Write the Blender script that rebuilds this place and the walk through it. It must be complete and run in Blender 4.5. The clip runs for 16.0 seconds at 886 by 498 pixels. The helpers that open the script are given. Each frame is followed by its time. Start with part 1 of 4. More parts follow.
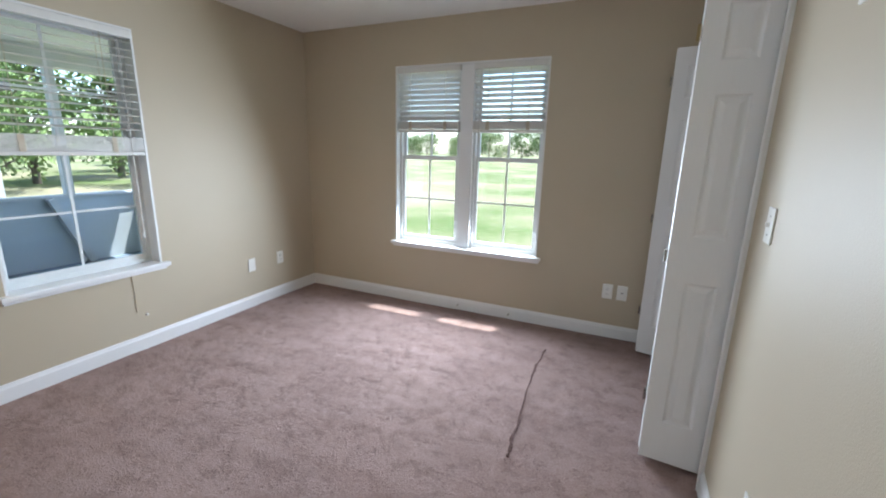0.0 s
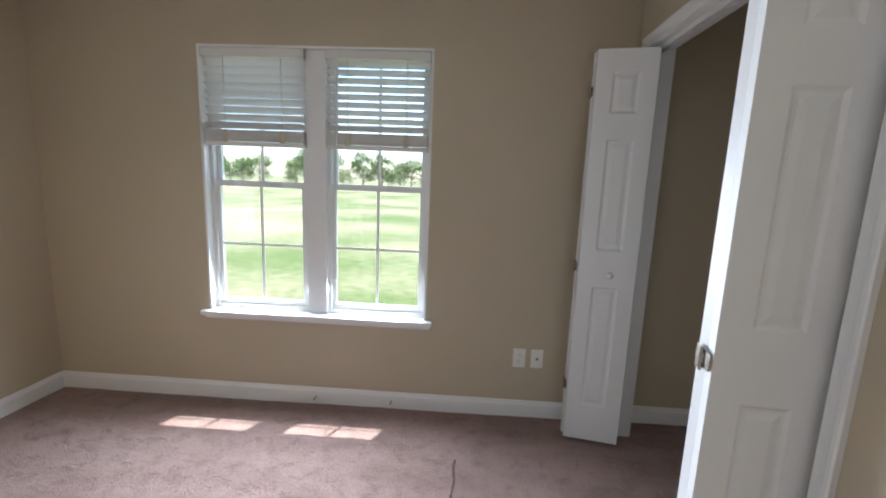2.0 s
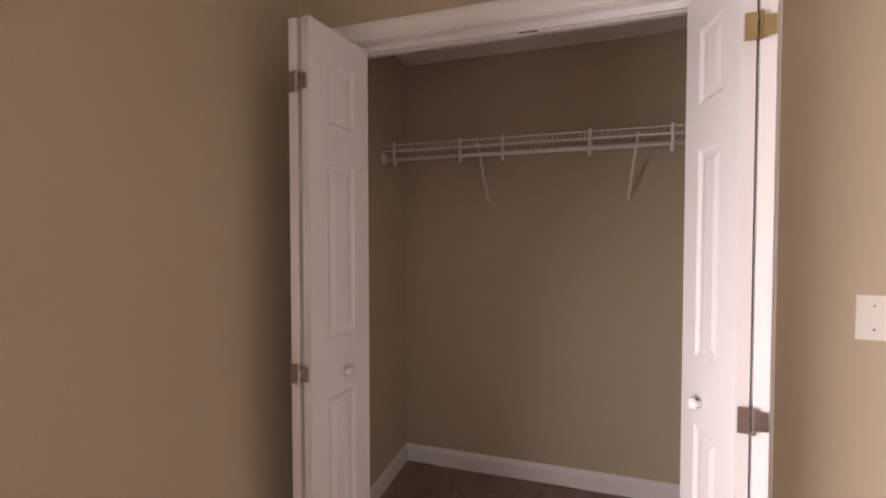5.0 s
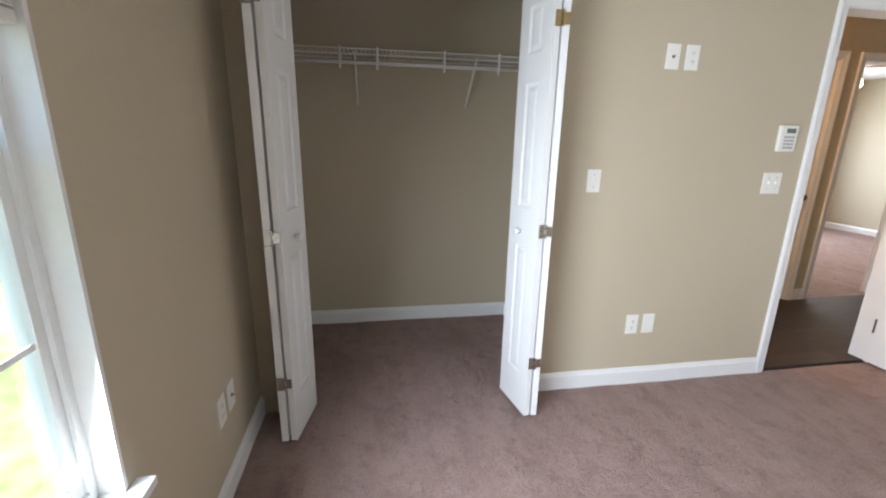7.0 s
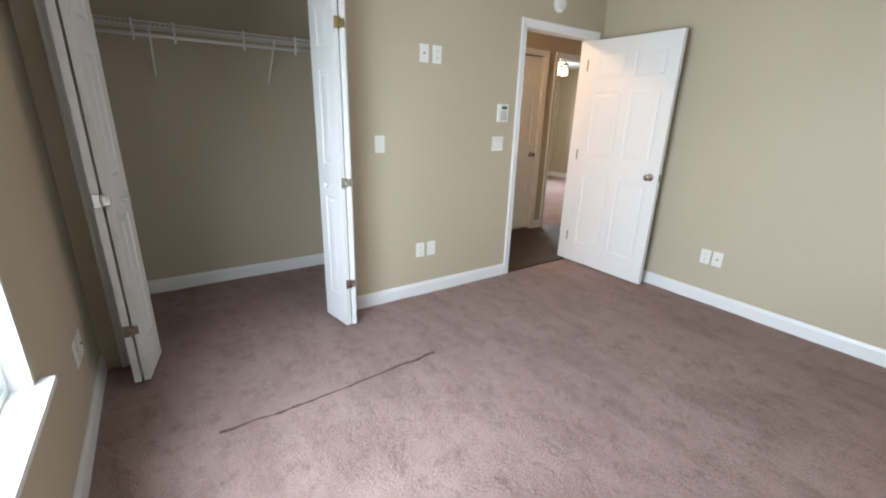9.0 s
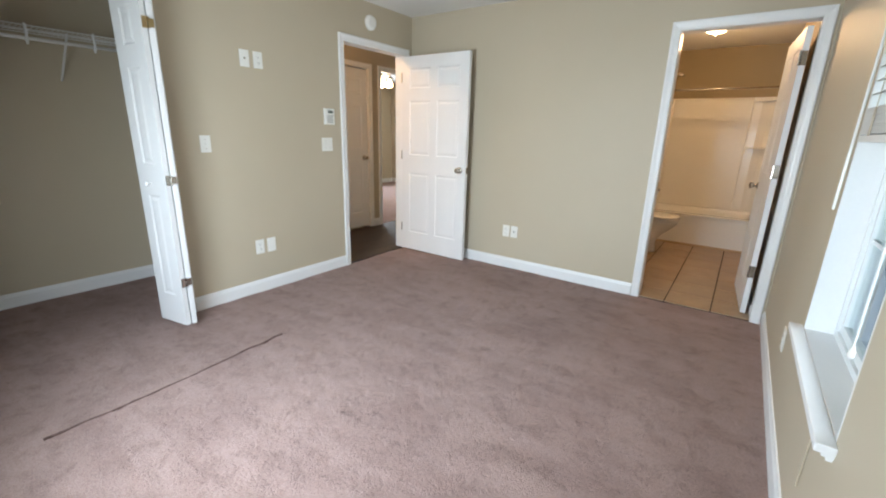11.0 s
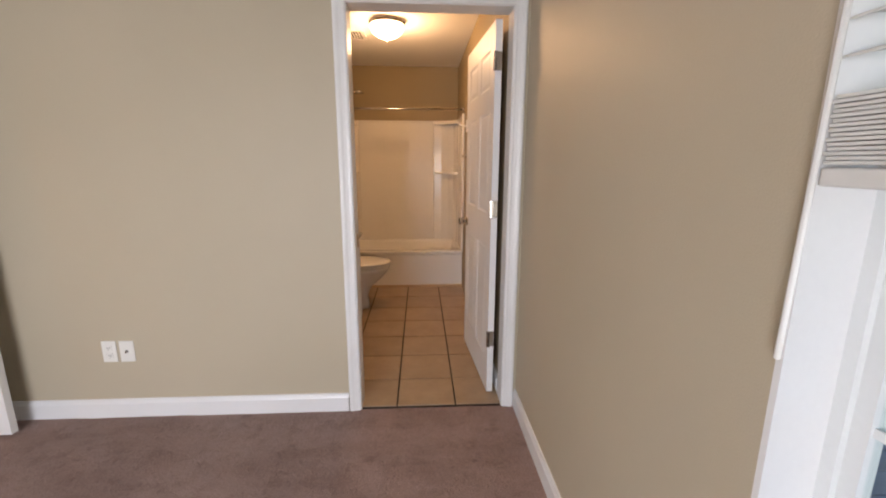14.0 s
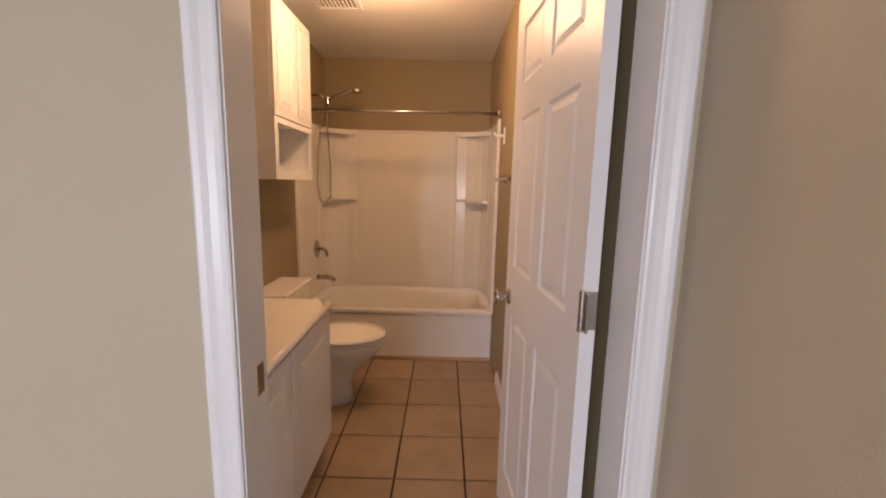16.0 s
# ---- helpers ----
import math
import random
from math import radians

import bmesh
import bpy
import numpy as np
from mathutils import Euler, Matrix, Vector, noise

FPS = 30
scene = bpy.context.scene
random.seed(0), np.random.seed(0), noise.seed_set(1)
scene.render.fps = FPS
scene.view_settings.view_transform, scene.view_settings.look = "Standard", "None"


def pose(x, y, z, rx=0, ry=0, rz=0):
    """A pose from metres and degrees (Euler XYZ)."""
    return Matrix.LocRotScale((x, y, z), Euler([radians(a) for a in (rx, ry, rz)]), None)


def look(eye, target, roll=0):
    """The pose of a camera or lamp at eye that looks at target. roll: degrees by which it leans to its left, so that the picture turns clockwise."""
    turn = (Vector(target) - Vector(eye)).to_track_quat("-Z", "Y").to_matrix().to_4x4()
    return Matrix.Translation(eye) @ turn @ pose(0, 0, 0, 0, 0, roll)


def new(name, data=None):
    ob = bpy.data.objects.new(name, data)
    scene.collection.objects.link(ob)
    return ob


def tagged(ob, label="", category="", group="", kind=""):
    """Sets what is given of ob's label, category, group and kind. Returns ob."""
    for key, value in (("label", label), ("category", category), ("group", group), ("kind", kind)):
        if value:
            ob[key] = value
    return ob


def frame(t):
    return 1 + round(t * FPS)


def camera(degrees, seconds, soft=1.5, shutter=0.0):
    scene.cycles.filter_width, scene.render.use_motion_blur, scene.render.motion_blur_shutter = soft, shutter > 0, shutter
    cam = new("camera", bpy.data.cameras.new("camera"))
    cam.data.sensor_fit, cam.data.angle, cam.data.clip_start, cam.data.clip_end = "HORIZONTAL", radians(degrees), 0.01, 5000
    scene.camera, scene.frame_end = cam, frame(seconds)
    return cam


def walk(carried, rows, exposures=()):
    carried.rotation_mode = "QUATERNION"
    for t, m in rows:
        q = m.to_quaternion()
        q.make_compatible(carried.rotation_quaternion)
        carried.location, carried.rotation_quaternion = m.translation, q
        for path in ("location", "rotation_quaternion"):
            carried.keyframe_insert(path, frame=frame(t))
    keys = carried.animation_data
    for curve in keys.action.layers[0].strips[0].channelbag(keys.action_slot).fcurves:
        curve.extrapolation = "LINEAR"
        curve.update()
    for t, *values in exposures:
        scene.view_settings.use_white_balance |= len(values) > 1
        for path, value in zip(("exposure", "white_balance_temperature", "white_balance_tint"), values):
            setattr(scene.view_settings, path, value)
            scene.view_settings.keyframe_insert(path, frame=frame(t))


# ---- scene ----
cam = camera(93.6, 16.0, soft=2.0)
PATH = [
    (0, (0.076, 0.036, 1.39), (-0.725, 1.81, 0.933), 1.4),
    (0.5, (-0.007, 0.237, 1.388), (-0.703, 2.07, 0.993), 2.2),
    (1, (-0.169, 0.45, 1.357), (-0.707, 2.345, 1.013), 1.6),
    (1.5, (-0.277, 0.714, 1.384), (-0.635, 2.65, 1.032), 1.8),
    (2, (-0.374, 0.982, 1.393), (-0.477, 2.953, 1.069), 2.2),
    (2.5, (-0.524, 1.259, 1.404), (-0.259, 3.22, 1.113), 1.0),
    (3, (-0.589, 1.536, 1.386), (0.069, 3.412, 1.171), 1.8),
    (3.5, (-0.632, 1.776, 1.397), (0.449, 3.455, 1.285), 1.8),
    (4, (-0.739, 1.997, 1.432), (0.747, 3.335, 1.4), 0.7),
    (4.2, (-0.754, 2.081, 1.426), (0.855, 3.269, 1.425), 0.5),
    (6.3, (-1.204, 2.672, 1.356), (0.751, 2.561, 0.95), 1.2),
    (6.5, (-1.284, 2.679, 1.367), (0.659, 2.521, 0.917), 1.0),
    (7, (-1.496, 2.767, 1.371), (0.411, 2.438, 0.865), 1.1),
    (7.5, (-1.684, 2.79, 1.379), (0.16, 2.236, 0.841), 2.2),
    (8, (-1.87, 2.839, 1.383), (-0.095, 2.116, 0.81), 2.2),
    (8.5, (-2.023, 2.904, 1.392), (-0.345, 1.99, 0.802), 1.6),
    (8.7, (-2.088, 2.911, 1.4), (-0.456, 1.924, 0.799), 1.6),
    (10.8, (-2.569, 3.13, 1.308), (-1.376, 1.631, 0.736), 1.7),
    (11, (-2.595, 3.122, 1.311), (-1.487, 1.548, 0.769), 1.6),
    (11.5, (-2.543, 3.016, 1.312), (-1.749, 1.253, 0.8), 0.9),
    (12, (-2.459, 2.801, 1.317), (-2.011, 0.914, 0.83), 0.2),
    (12.5, (-2.362, 2.515, 1.338), (-2.192, 0.579, 0.865), -0.7),
    (13, (-2.358, 2.189, 1.333), (-2.334, 0.241, 0.882), -0.3),
    (13.5, (-2.378, 1.876, 1.337), (-2.433, -0.079, 0.916), -0.1),
    (14, (-2.384, 1.53, 1.344), (-2.491, -0.425, 0.937), 0.2),
    (14.5, (-2.414, 1.168, 1.344), (-2.471, -0.793, 0.952), 1.4),
    (15, (-2.362, 0.814, 1.361), (-2.448, -1.147, 0.977), 0.4),
    (15.5, (-2.389, 0.500, 1.357), (-2.459, -1.463, 0.984), 0.5),
    (16, (-2.452, 0.205, 1.375), (-2.449, -1.77, 1.062), 1.3),
]
walk(cam, [(t, look(eye, target, roll)) for t, eye, target, roll in PATH], [(0.0, 1.95, 5800, 13), (1.5, 1.9, 6000, 15), (2.5, 1.85, 6000, 17), (3.0, 1.8, 6450, 30), (3.5, 1.8, 7200, 41), (4.0, 1.85, 8100, 42), (4.4, 1.85, 8100, 42), (6.3, 2.3, 6800, 21), (7.0, 2.2, 6200, 15), (7.5, 2.2, 5950, 13), (8.5, 2.1, 6100, 12), (11.0, 2.05, 6100, 10), (11.5, 1.95, 6250, 11), (12.0, 1.98, 5850, 10), (13.0, 1.85, 6050, 13), (13.5, 1.9, 6200, 16), (14.0, 1.85, 6800, 23), (14.5, 1.9, 6350, 23), (15.0, 1.95, 5900, 25), (15.5, 1.95, 6050, 26), (16.0, 1.83, 6600, 28)])

# ---- world, sun ----
SUN = Vector((-0.15, -0.345, -1.0)).normalized()
world = bpy.data.worlds.new("sky")
scene.world = world
world.use_nodes = True
wn = world.node_tree
sky = wn.nodes.new("ShaderNodeTexSky")
sky.sky_type, sky.sun_disc = "NISHITA", False
sky.sun_elevation = math.asin(-SUN.z)
sky.sun_rotation = math.atan2(-SUN.x, -SUN.y)
wn.nodes["Background"].inputs["Strength"].default_value = 0.15
wn.links.new(sky.outputs[0], wn.nodes["Background"].inputs["Color"])
sun = new("sun", bpy.data.lights.new("sun", "SUN"))
sun.data.energy, sun.data.angle, sun.data.color = 4.5, radians(0.5), (1.0, 0.95, 0.87)
sun.matrix_world = look((0, 0, 8), Vector((0, 0, 8)) + SUN)


def bulb(name, at, watts, colour, radius):
    ob = new(name, bpy.data.lights.new(name, "POINT"))
    ob.data.energy, ob.data.color, ob.data.shadow_soft_size = watts, colour, radius
    ob.location = at
    return ob


def skylight(name, at, target, width, height, watts):
    """Stands in for the sky's light at a window."""
    ob = new(name, bpy.data.lights.new(name, "AREA"))
    ob.data.shape, ob.data.size, ob.data.size_y = "RECTANGLE", width, height
    ob.data.energy, ob.data.color = watts, (0.84, 0.94, 1.0)
    ob.data.spread = radians(150)
    ob.matrix_world = look(at, target)
    return ob


skylight("north_window_sky", (-1.246, 3.322, 1.06), (-1.246, 2.322, 0.84), 1.28, 0.94, 19)
skylight("west_window_sky", (-2.913, 1.41, 0.95), (-1.9, 1.41, 0.95), 0.78, 0.70, 1.0)
# Lamp in an added, unseen window; brings daylight into the second bedroom.
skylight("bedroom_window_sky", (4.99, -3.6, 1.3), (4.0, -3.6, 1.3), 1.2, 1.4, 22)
bulb("bathroom_bulb", (-2.13, -2.08, 2.27), 7.5, (1.0, 0.62, 0.3), 0.07)
bulb("hall_bulb", (1.08, 0.75, 2.28), 8, (1.0, 0.58, 0.27), 0.06)
bulb("fan_bulb", (2.6, -2.4, 2.0), 4, (1.0, 0.68, 0.4), 0.06)


# ---- materials ----
def mat(name, a, b=None, rough=0.6, big=3.0, fine=60.0, bump=0.0, metal=0.0, per_piece=0.0, spec=0.5, stretch=(1, 1, 1), mid=0.5, soft=0.25):
    """Two colours mixed by broad and fine noise, with fine relief, at real-world size."""
    m = bpy.data.materials.new(name)
    m.use_nodes = True
    nt = m.node_tree
    bsdf = nt.nodes["Principled BSDF"]
    bsdf.inputs["Roughness"].default_value = rough
    bsdf.inputs["Metallic"].default_value = metal
    bsdf.inputs["Specular IOR Level"].default_value = spec
    b = b or tuple(c * 0.9 for c in a)
    geo = nt.nodes.new("ShaderNodeNewGeometry")
    mapping = nt.nodes.new("ShaderNodeMapping")
    mapping.inputs["Scale"].default_value = stretch
    nt.links.new(geo.outputs["Position"], mapping.inputs["Vector"])
    n1 = nt.nodes.new("ShaderNodeTexNoise")
    n1.inputs["Scale"].default_value, n1.inputs["Detail"].default_value = big, 4
    n2 = nt.nodes.new("ShaderNodeTexNoise")
    n2.inputs["Scale"].default_value, n2.inputs["Detail"].default_value = fine, 3
    for n in (n1, n2):
        nt.links.new(mapping.outputs[0], n.inputs["Vector"])
    add = nt.nodes.new("ShaderNodeMath")
    add.operation = "MULTIPLY_ADD"
    add.inputs[1].default_value = 0.35
    nt.links.new(n2.outputs[0], add.inputs[0])
    nt.links.new(n1.outputs[0], add.inputs[2])
    rng = nt.nodes.new("ShaderNodeMapRange")
    rng.inputs["From Min"].default_value, rng.inputs["From Max"].default_value = mid + 0.175 - soft, mid + 0.175 + soft
    nt.links.new(add.outputs[0], rng.inputs["Value"])
    mix = nt.nodes.new("ShaderNodeMix")
    mix.data_type = "RGBA"
    mix.inputs[6].default_value, mix.inputs[7].default_value = (*a, 1), (*b, 1)
    nt.links.new(rng.outputs[0], mix.inputs[0])
    out = mix.outputs[2]
    if per_piece:
        info = nt.nodes.new("ShaderNodeObjectInfo")
        r2 = nt.nodes.new("ShaderNodeMapRange")
        r2.inputs["To Min"].default_value, r2.inputs["To Max"].default_value = 1 - per_piece, 1 + per_piece
        nt.links.new(info.outputs["Random"], r2.inputs["Value"])
        hsv = nt.nodes.new("ShaderNodeHueSaturation")
        nt.links.new(r2.outputs[0], hsv.inputs["Value"])
        nt.links.new(out, hsv.inputs["Color"])
        out = hsv.outputs[0]
    nt.links.new(out, bsdf.inputs["Base Color"])
    if bump:
        bp = nt.nodes.new("ShaderNodeBump")
        bp.inputs["Strength"].default_value, bp.inputs["Distance"].default_value = 1.0, bump
        nt.links.new(n2.outputs[0], bp.inputs["Height"])
        nt.links.new(bp.outputs[0], bsdf.inputs["Normal"])
    return m


def glow(name, colour, strength):
    m = bpy.data.materials.new(name)
    m.use_nodes = True
    b = m.node_tree.nodes["Principled BSDF"]
    b.inputs["Base Color"].default_value = (0.9, 0.9, 0.88, 1)
    b.inputs["Emission Color"].default_value = (*colour, 1)
    b.inputs["Emission Strength"].default_value = strength
    return m


def carpet_mat():
    """Worn cut pile: broad soiling, trodden dents, small dark stains, tufts."""
    m = bpy.data.materials.new("mauve_cut_pile_carpet")
    m.use_nodes = True
    nt = m.node_tree
    bsdf = nt.nodes["Principled BSDF"]
    bsdf.inputs["Roughness"].default_value, bsdf.inputs["Specular IOR Level"].default_value = 0.98, 0.05
    bsdf.inputs["Sheen Weight"].default_value, bsdf.inputs["Sheen Roughness"].default_value = 0.12, 0.6
    geo = nt.nodes.new("ShaderNodeNewGeometry")

    def field(scale, detail, rough, distort, low, high, stretch=(1, 1, 1)):
        mp = nt.nodes.new("ShaderNodeMapping")
        mp.inputs["Scale"].default_value = stretch
        nt.links.new(geo.outputs["Position"], mp.inputs["Vector"])
        n = nt.nodes.new("ShaderNodeTexNoise")
        n.inputs["Scale"].default_value, n.inputs["Detail"].default_value = scale, detail
        n.inputs["Roughness"].default_value, n.inputs["Distortion"].default_value = rough, distort
        nt.links.new(mp.outputs[0], n.inputs["Vector"])
        r = nt.nodes.new("ShaderNodeMapRange")
        r.interpolation_type = "SMOOTHSTEP"
        r.inputs["From Min"].default_value, r.inputs["From Max"].default_value = low, high
        nt.links.new(n.outputs[0], r.inputs["Value"])
        return r.outputs[0]

    def blend(fac, one, two, amount=1.0):
        k = nt.nodes.new("ShaderNodeMath")
        k.operation = "MULTIPLY"
        k.inputs[1].default_value = amount
        nt.links.new(fac, k.inputs[0])
        mix = nt.nodes.new("ShaderNodeMix")
        mix.data_type = "RGBA"
        nt.links.new(k.outputs[0], mix.inputs[0])
        for slot, v in ((6, one), (7, two)):
            if isinstance(v, tuple):
                mix.inputs[slot].default_value = (*v, 1)
            else:
                nt.links.new(v, mix.inputs[slot])
        return mix.outputs[2]

    broad = field(1.7, 5, 0.6, 0.5, 0.32, 0.68)
    strokes = field(3.2, 3, 0.5, 0.2, 0.40, 0.62, (0.5, 2.2, 1))
    dents = field(10.0, 6, 0.70, 0.2, 0.44, 0.76)
    stains = field(4.5, 6, 0.68, 0.3, 0.64, 0.80)
    tufts = field(130, 3, 0.7, 0.0, 0.30, 0.70)
    col = blend(broad, (0.320, 0.212, 0.184), (0.415, 0.285, 0.250))
    col = blend(strokes, col, (0.450, 0.315, 0.280), 0.5)
    col = blend(dents, col, (0.190, 0.120, 0.102), 0.62)
    col = blend(stains, col, (0.110, 0.066, 0.055), 0.80)
    col = blend(tufts, col, (0.150, 0.092, 0.078), 0.40)
    nt.links.new(col, bsdf.inputs["Base Color"])
    normal = None
    for h, dist in ((dents, -0.009), (tufts, -0.004)):
        bp = nt.nodes.new("ShaderNodeBump")
        bp.invert = dist < 0
        bp.inputs["Strength"].default_value, bp.inputs["Distance"].default_value = 0.8, abs(dist)
        nt.links.new(h, bp.inputs["Height"])
        if normal:
            nt.links.new(normal, bp.inputs["Normal"])
        normal = bp.outputs[0]
    nt.links.new(normal, bsdf.inputs["Normal"])
    return m


def glass_mat():
    m = bpy.data.materials.new("window_glass")
    m.use_nodes = True
    nt = m.node_tree
    nt.nodes.remove(nt.nodes["Principled BSDF"])
    clear = nt.nodes.new("ShaderNodeBsdfTransparent")
    clear.inputs[0].default_value = (0.93, 0.96, 0.95, 1)
    gloss = nt.nodes.new("ShaderNodeBsdfGlossy")
    gloss.inputs["Roughness"].default_value = 0.02
    face = nt.nodes.new("ShaderNodeLayerWeight")
    face.inputs[0].default_value = 0.5
    power = nt.nodes.new("ShaderNodeMath")
    power.operation = "POWER"
    power.inputs[1].default_value = 5.0
    nt.links.new(face.outputs["Facing"], power.inputs[0])
    fres = nt.nodes.new("ShaderNodeMath")
    fres.operation = "MULTIPLY_ADD"
    fres.inputs[1].default_value, fres.inputs[2].default_value = 0.7, 0.03
    nt.links.new(power.outputs[0], fres.inputs[0])
    mix = nt.nodes.new("ShaderNodeMixShader")
    nt.links.new(fres.outputs[0], mix.inputs[0])
    nt.links.new(clear.outputs[0], mix.inputs[1])
    nt.links.new(gloss.outputs[0], mix.inputs[2])
    nt.links.new(mix.outputs[0], nt.nodes["Material Output"].inputs["Surface"])
    return m


M_WALL = mat("beige_wall_paint", (0.51, 0.44, 0.325), (0.475, 0.41, 0.30), 0.5, 1.2, 220, 0.0006, spec=0.35)
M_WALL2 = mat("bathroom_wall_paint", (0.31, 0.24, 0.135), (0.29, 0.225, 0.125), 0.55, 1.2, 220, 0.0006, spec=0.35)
M_CEIL = mat("white_ceiling_paint", (0.80, 0.79, 0.76), (0.76, 0.75, 0.72), 0.9, 2, 90, 0.0015, spec=0.1)
M_TRIM = mat("white_trim_paint", (0.80, 0.80, 0.79), (0.75, 0.75, 0.74), 0.35, 3, 90, 0.0001)
M_DOOR = mat("white_door_paint", (0.79, 0.79, 0.78), (0.74, 0.74, 0.73), 0.4, 2.5, 160, 0.0002, stretch=(1, 1, 0.15))
M_VINYL = mat("white_window_vinyl", (0.78, 0.80, 0.79), (0.72, 0.74, 0.73), 0.35, 4, 80)
M_BLIND = mat("white_blind_slats", (0.74, 0.73, 0.70), (0.68, 0.67, 0.63), 0.5, 4, 40)
M_TAPE = mat("stained_ladder_tape", (0.62, 0.56, 0.45), (0.48, 0.41, 0.31), 0.9, 14, 120)
M_CARPET = carpet_mat()
M_SEAM = mat("frayed_carpet_seam", (0.10, 0.064, 0.055), (0.20, 0.13, 0.115), 1.0, 60, 300, 0.004, spec=0.05)
M_PLATE = mat("white_plate_plastic", (0.80, 0.79, 0.74), (0.77, 0.76, 0.71), 0.3, 5, 50)
M_DARK = mat("dark_slot", (0.03, 0.03, 0.03), (0.02, 0.02, 0.02), 0.6)
M_KEY = mat("grey_keys", (0.42, 0.42, 0.40), (0.36, 0.36, 0.34), 0.5)
M_SCREEN = mat("grey_lcd", (0.13, 0.15, 0.13), (0.10, 0.12, 0.10), 0.15)
M_NICKEL = mat("satin_nickel", (0.50, 0.47, 0.42), (0.42, 0.39, 0.35), 0.25, 8, 200, metal=1.0)
M_BRASS = mat("tarnished_brass", (0.52, 0.40, 0.20), (0.38, 0.28, 0.15), 0.35, 8, 200, metal=1.0)
M_WIRE = mat("white_coated_wire", (0.76, 0.76, 0.74), (0.70, 0.70, 0.68), 0.4)
M_WOOD = mat("dark_vinyl_plank", (0.045, 0.028, 0.020), (0.026, 0.016, 0.011), 0.6, 3, 45, 0.0004, per_piece=0.25, stretch=(5, 0.6, 1))
M_TILE = mat("tan_ceramic_tile", (0.40, 0.285, 0.18), (0.30, 0.21, 0.13), 0.35, 5, 26, 0.0003, per_piece=0.08)
M_GROUT = mat("dark_grout", (0.05, 0.032, 0.022), (0.035, 0.022, 0.015), 0.95, 8, 200, 0.001)
M_PORC = mat("white_porcelain", (0.80, 0.78, 0.74), (0.78, 0.76, 0.72), 0.12, 2, 20)
M_FIBRE = mat("white_fibreglass_surround", (0.76, 0.73, 0.67), (0.73, 0.70, 0.64), 0.22, 2, 20)
M_COUNTER = mat("white_cultured_marble", (0.80, 0.78, 0.73), (0.74, 0.72, 0.67), 0.2, 6, 30)
M_CAULK = mat("tan_caulk", (0.55, 0.40, 0.25), (0.45, 0.32, 0.2), 0.7)
M_LAMP = glow("bathroom_lamp_glass", (1.0, 0.72, 0.42), 2.0)
M_FANLAMP = glow("fan_lamp_glass", (1.0, 0.66, 0.33), 2.5)
M_FAN = mat("dark_fan_blade", (0.12, 0.07, 0.04), (0.08, 0.05, 0.03), 0.5)
M_GRASS = mat("mown_grass", (0.085, 0.12, 0.04), (0.24, 0.22, 0.14), 0.95, 0.16, 6, 0.02, spec=0.1, mid=0.5, soft=0.12)
M_DECK = mat("grey_painted_deck", (0.20, 0.255, 0.31), (0.15, 0.195, 0.25), 0.4, 5, 40, 0.0006, per_piece=0.1)
M_SIDING = mat("white_vinyl_siding", (0.74, 0.75, 0.74), (0.68, 0.69, 0.68), 0.5, 3, 60)
M_PANEL = mat("grey_white_porch_panel", (0.68, 0.73, 0.75), (0.62, 0.67, 0.69), 0.6, 2, 40)
M_LEAF = mat("tree_leaves", (0.12, 0.19, 0.055), (0.20, 0.26, 0.10), 0.8, 0.7, 5, spec=0.2)
M_BARK = mat("grey_bark", (0.14, 0.11, 0.08), (0.09, 0.07, 0.05), 0.95, 4, 30, 0.01)
M_ROOF = mat("grey_shingle", (0.11, 0.11, 0.115), (0.08, 0.08, 0.085), 0.9, 3, 40, 0.003)
M_CHAIN = mat("black_window_lock", (0.05, 0.05, 0.05), (0.03, 0.03, 0.03), 0.5)
M_GLASS = glass_mat()


# ---- mesh helpers ----
def box(bm, x0, x1, y0, y1, z0, z1):
    vs = [bm.verts.new((x, y, z)) for x in (x0, x1) for y in (y0, y1) for z in (z0, z1)]
    for f in ((0, 1, 3, 2), (4, 6, 7, 5), (0, 4, 5, 1), (2, 3, 7, 6), (0, 2, 6, 4), (1, 5, 7, 3)):
        bm.faces.new([vs[i] for i in f])


def mesh_of(bm, name, smooth=False):
    bmesh.ops.recalc_face_normals(bm, faces=bm.faces)
    me = bpy.data.meshes.new(name)
    bm.to_mesh(me)
    bm.free()
    if smooth:
        for p in me.polygons:
            p.use_smooth = True
    return me


def part(name, bm, material, parent=None, label="", smooth=False):
    me = mesh_of(bm, name, smooth)
    me.materials.append(material)
    ob = new(name, me)
    ob.parent = parent
    if label:
        ob["label"] = label
    return ob


def boxes(*dims, bevel=0.0):
    bm = bmesh.new()
    for d in dims:
        box(bm, *d)
    if bevel:
        bmesh.ops.bevel(bm, geom=bm.edges[:], offset=bevel, segments=2, affect="EDGES", profile=0.5)
    return bm


def lathe(profile, steps=24, axis="z", at=(0, 0, 0)):
    """A turned shape: (radius, height) along an axis."""
    bm = bmesh.new()
    rings = []
    for r, h in profile:
        ring = []
        for i in range(steps):
            a = 2 * math.pi * i / steps
            p = (r * math.cos(a), r * math.sin(a), h)
            p = {"z": p, "x": (p[2], p[0], p[1]), "y": (p[0], p[2], p[1])}[axis]
            ring.append(bm.verts.new(Vector(p) + Vector(at)))
        rings.append(ring)
    for a, b in zip(rings, rings[1:]):
        for i in range(steps):
            bm.faces.new((a[i], a[(i + 1) % steps], b[(i + 1) % steps], b[i]))
    bm.faces.new(rings[0])
    bm.faces.new(rings[-1])
    return bm


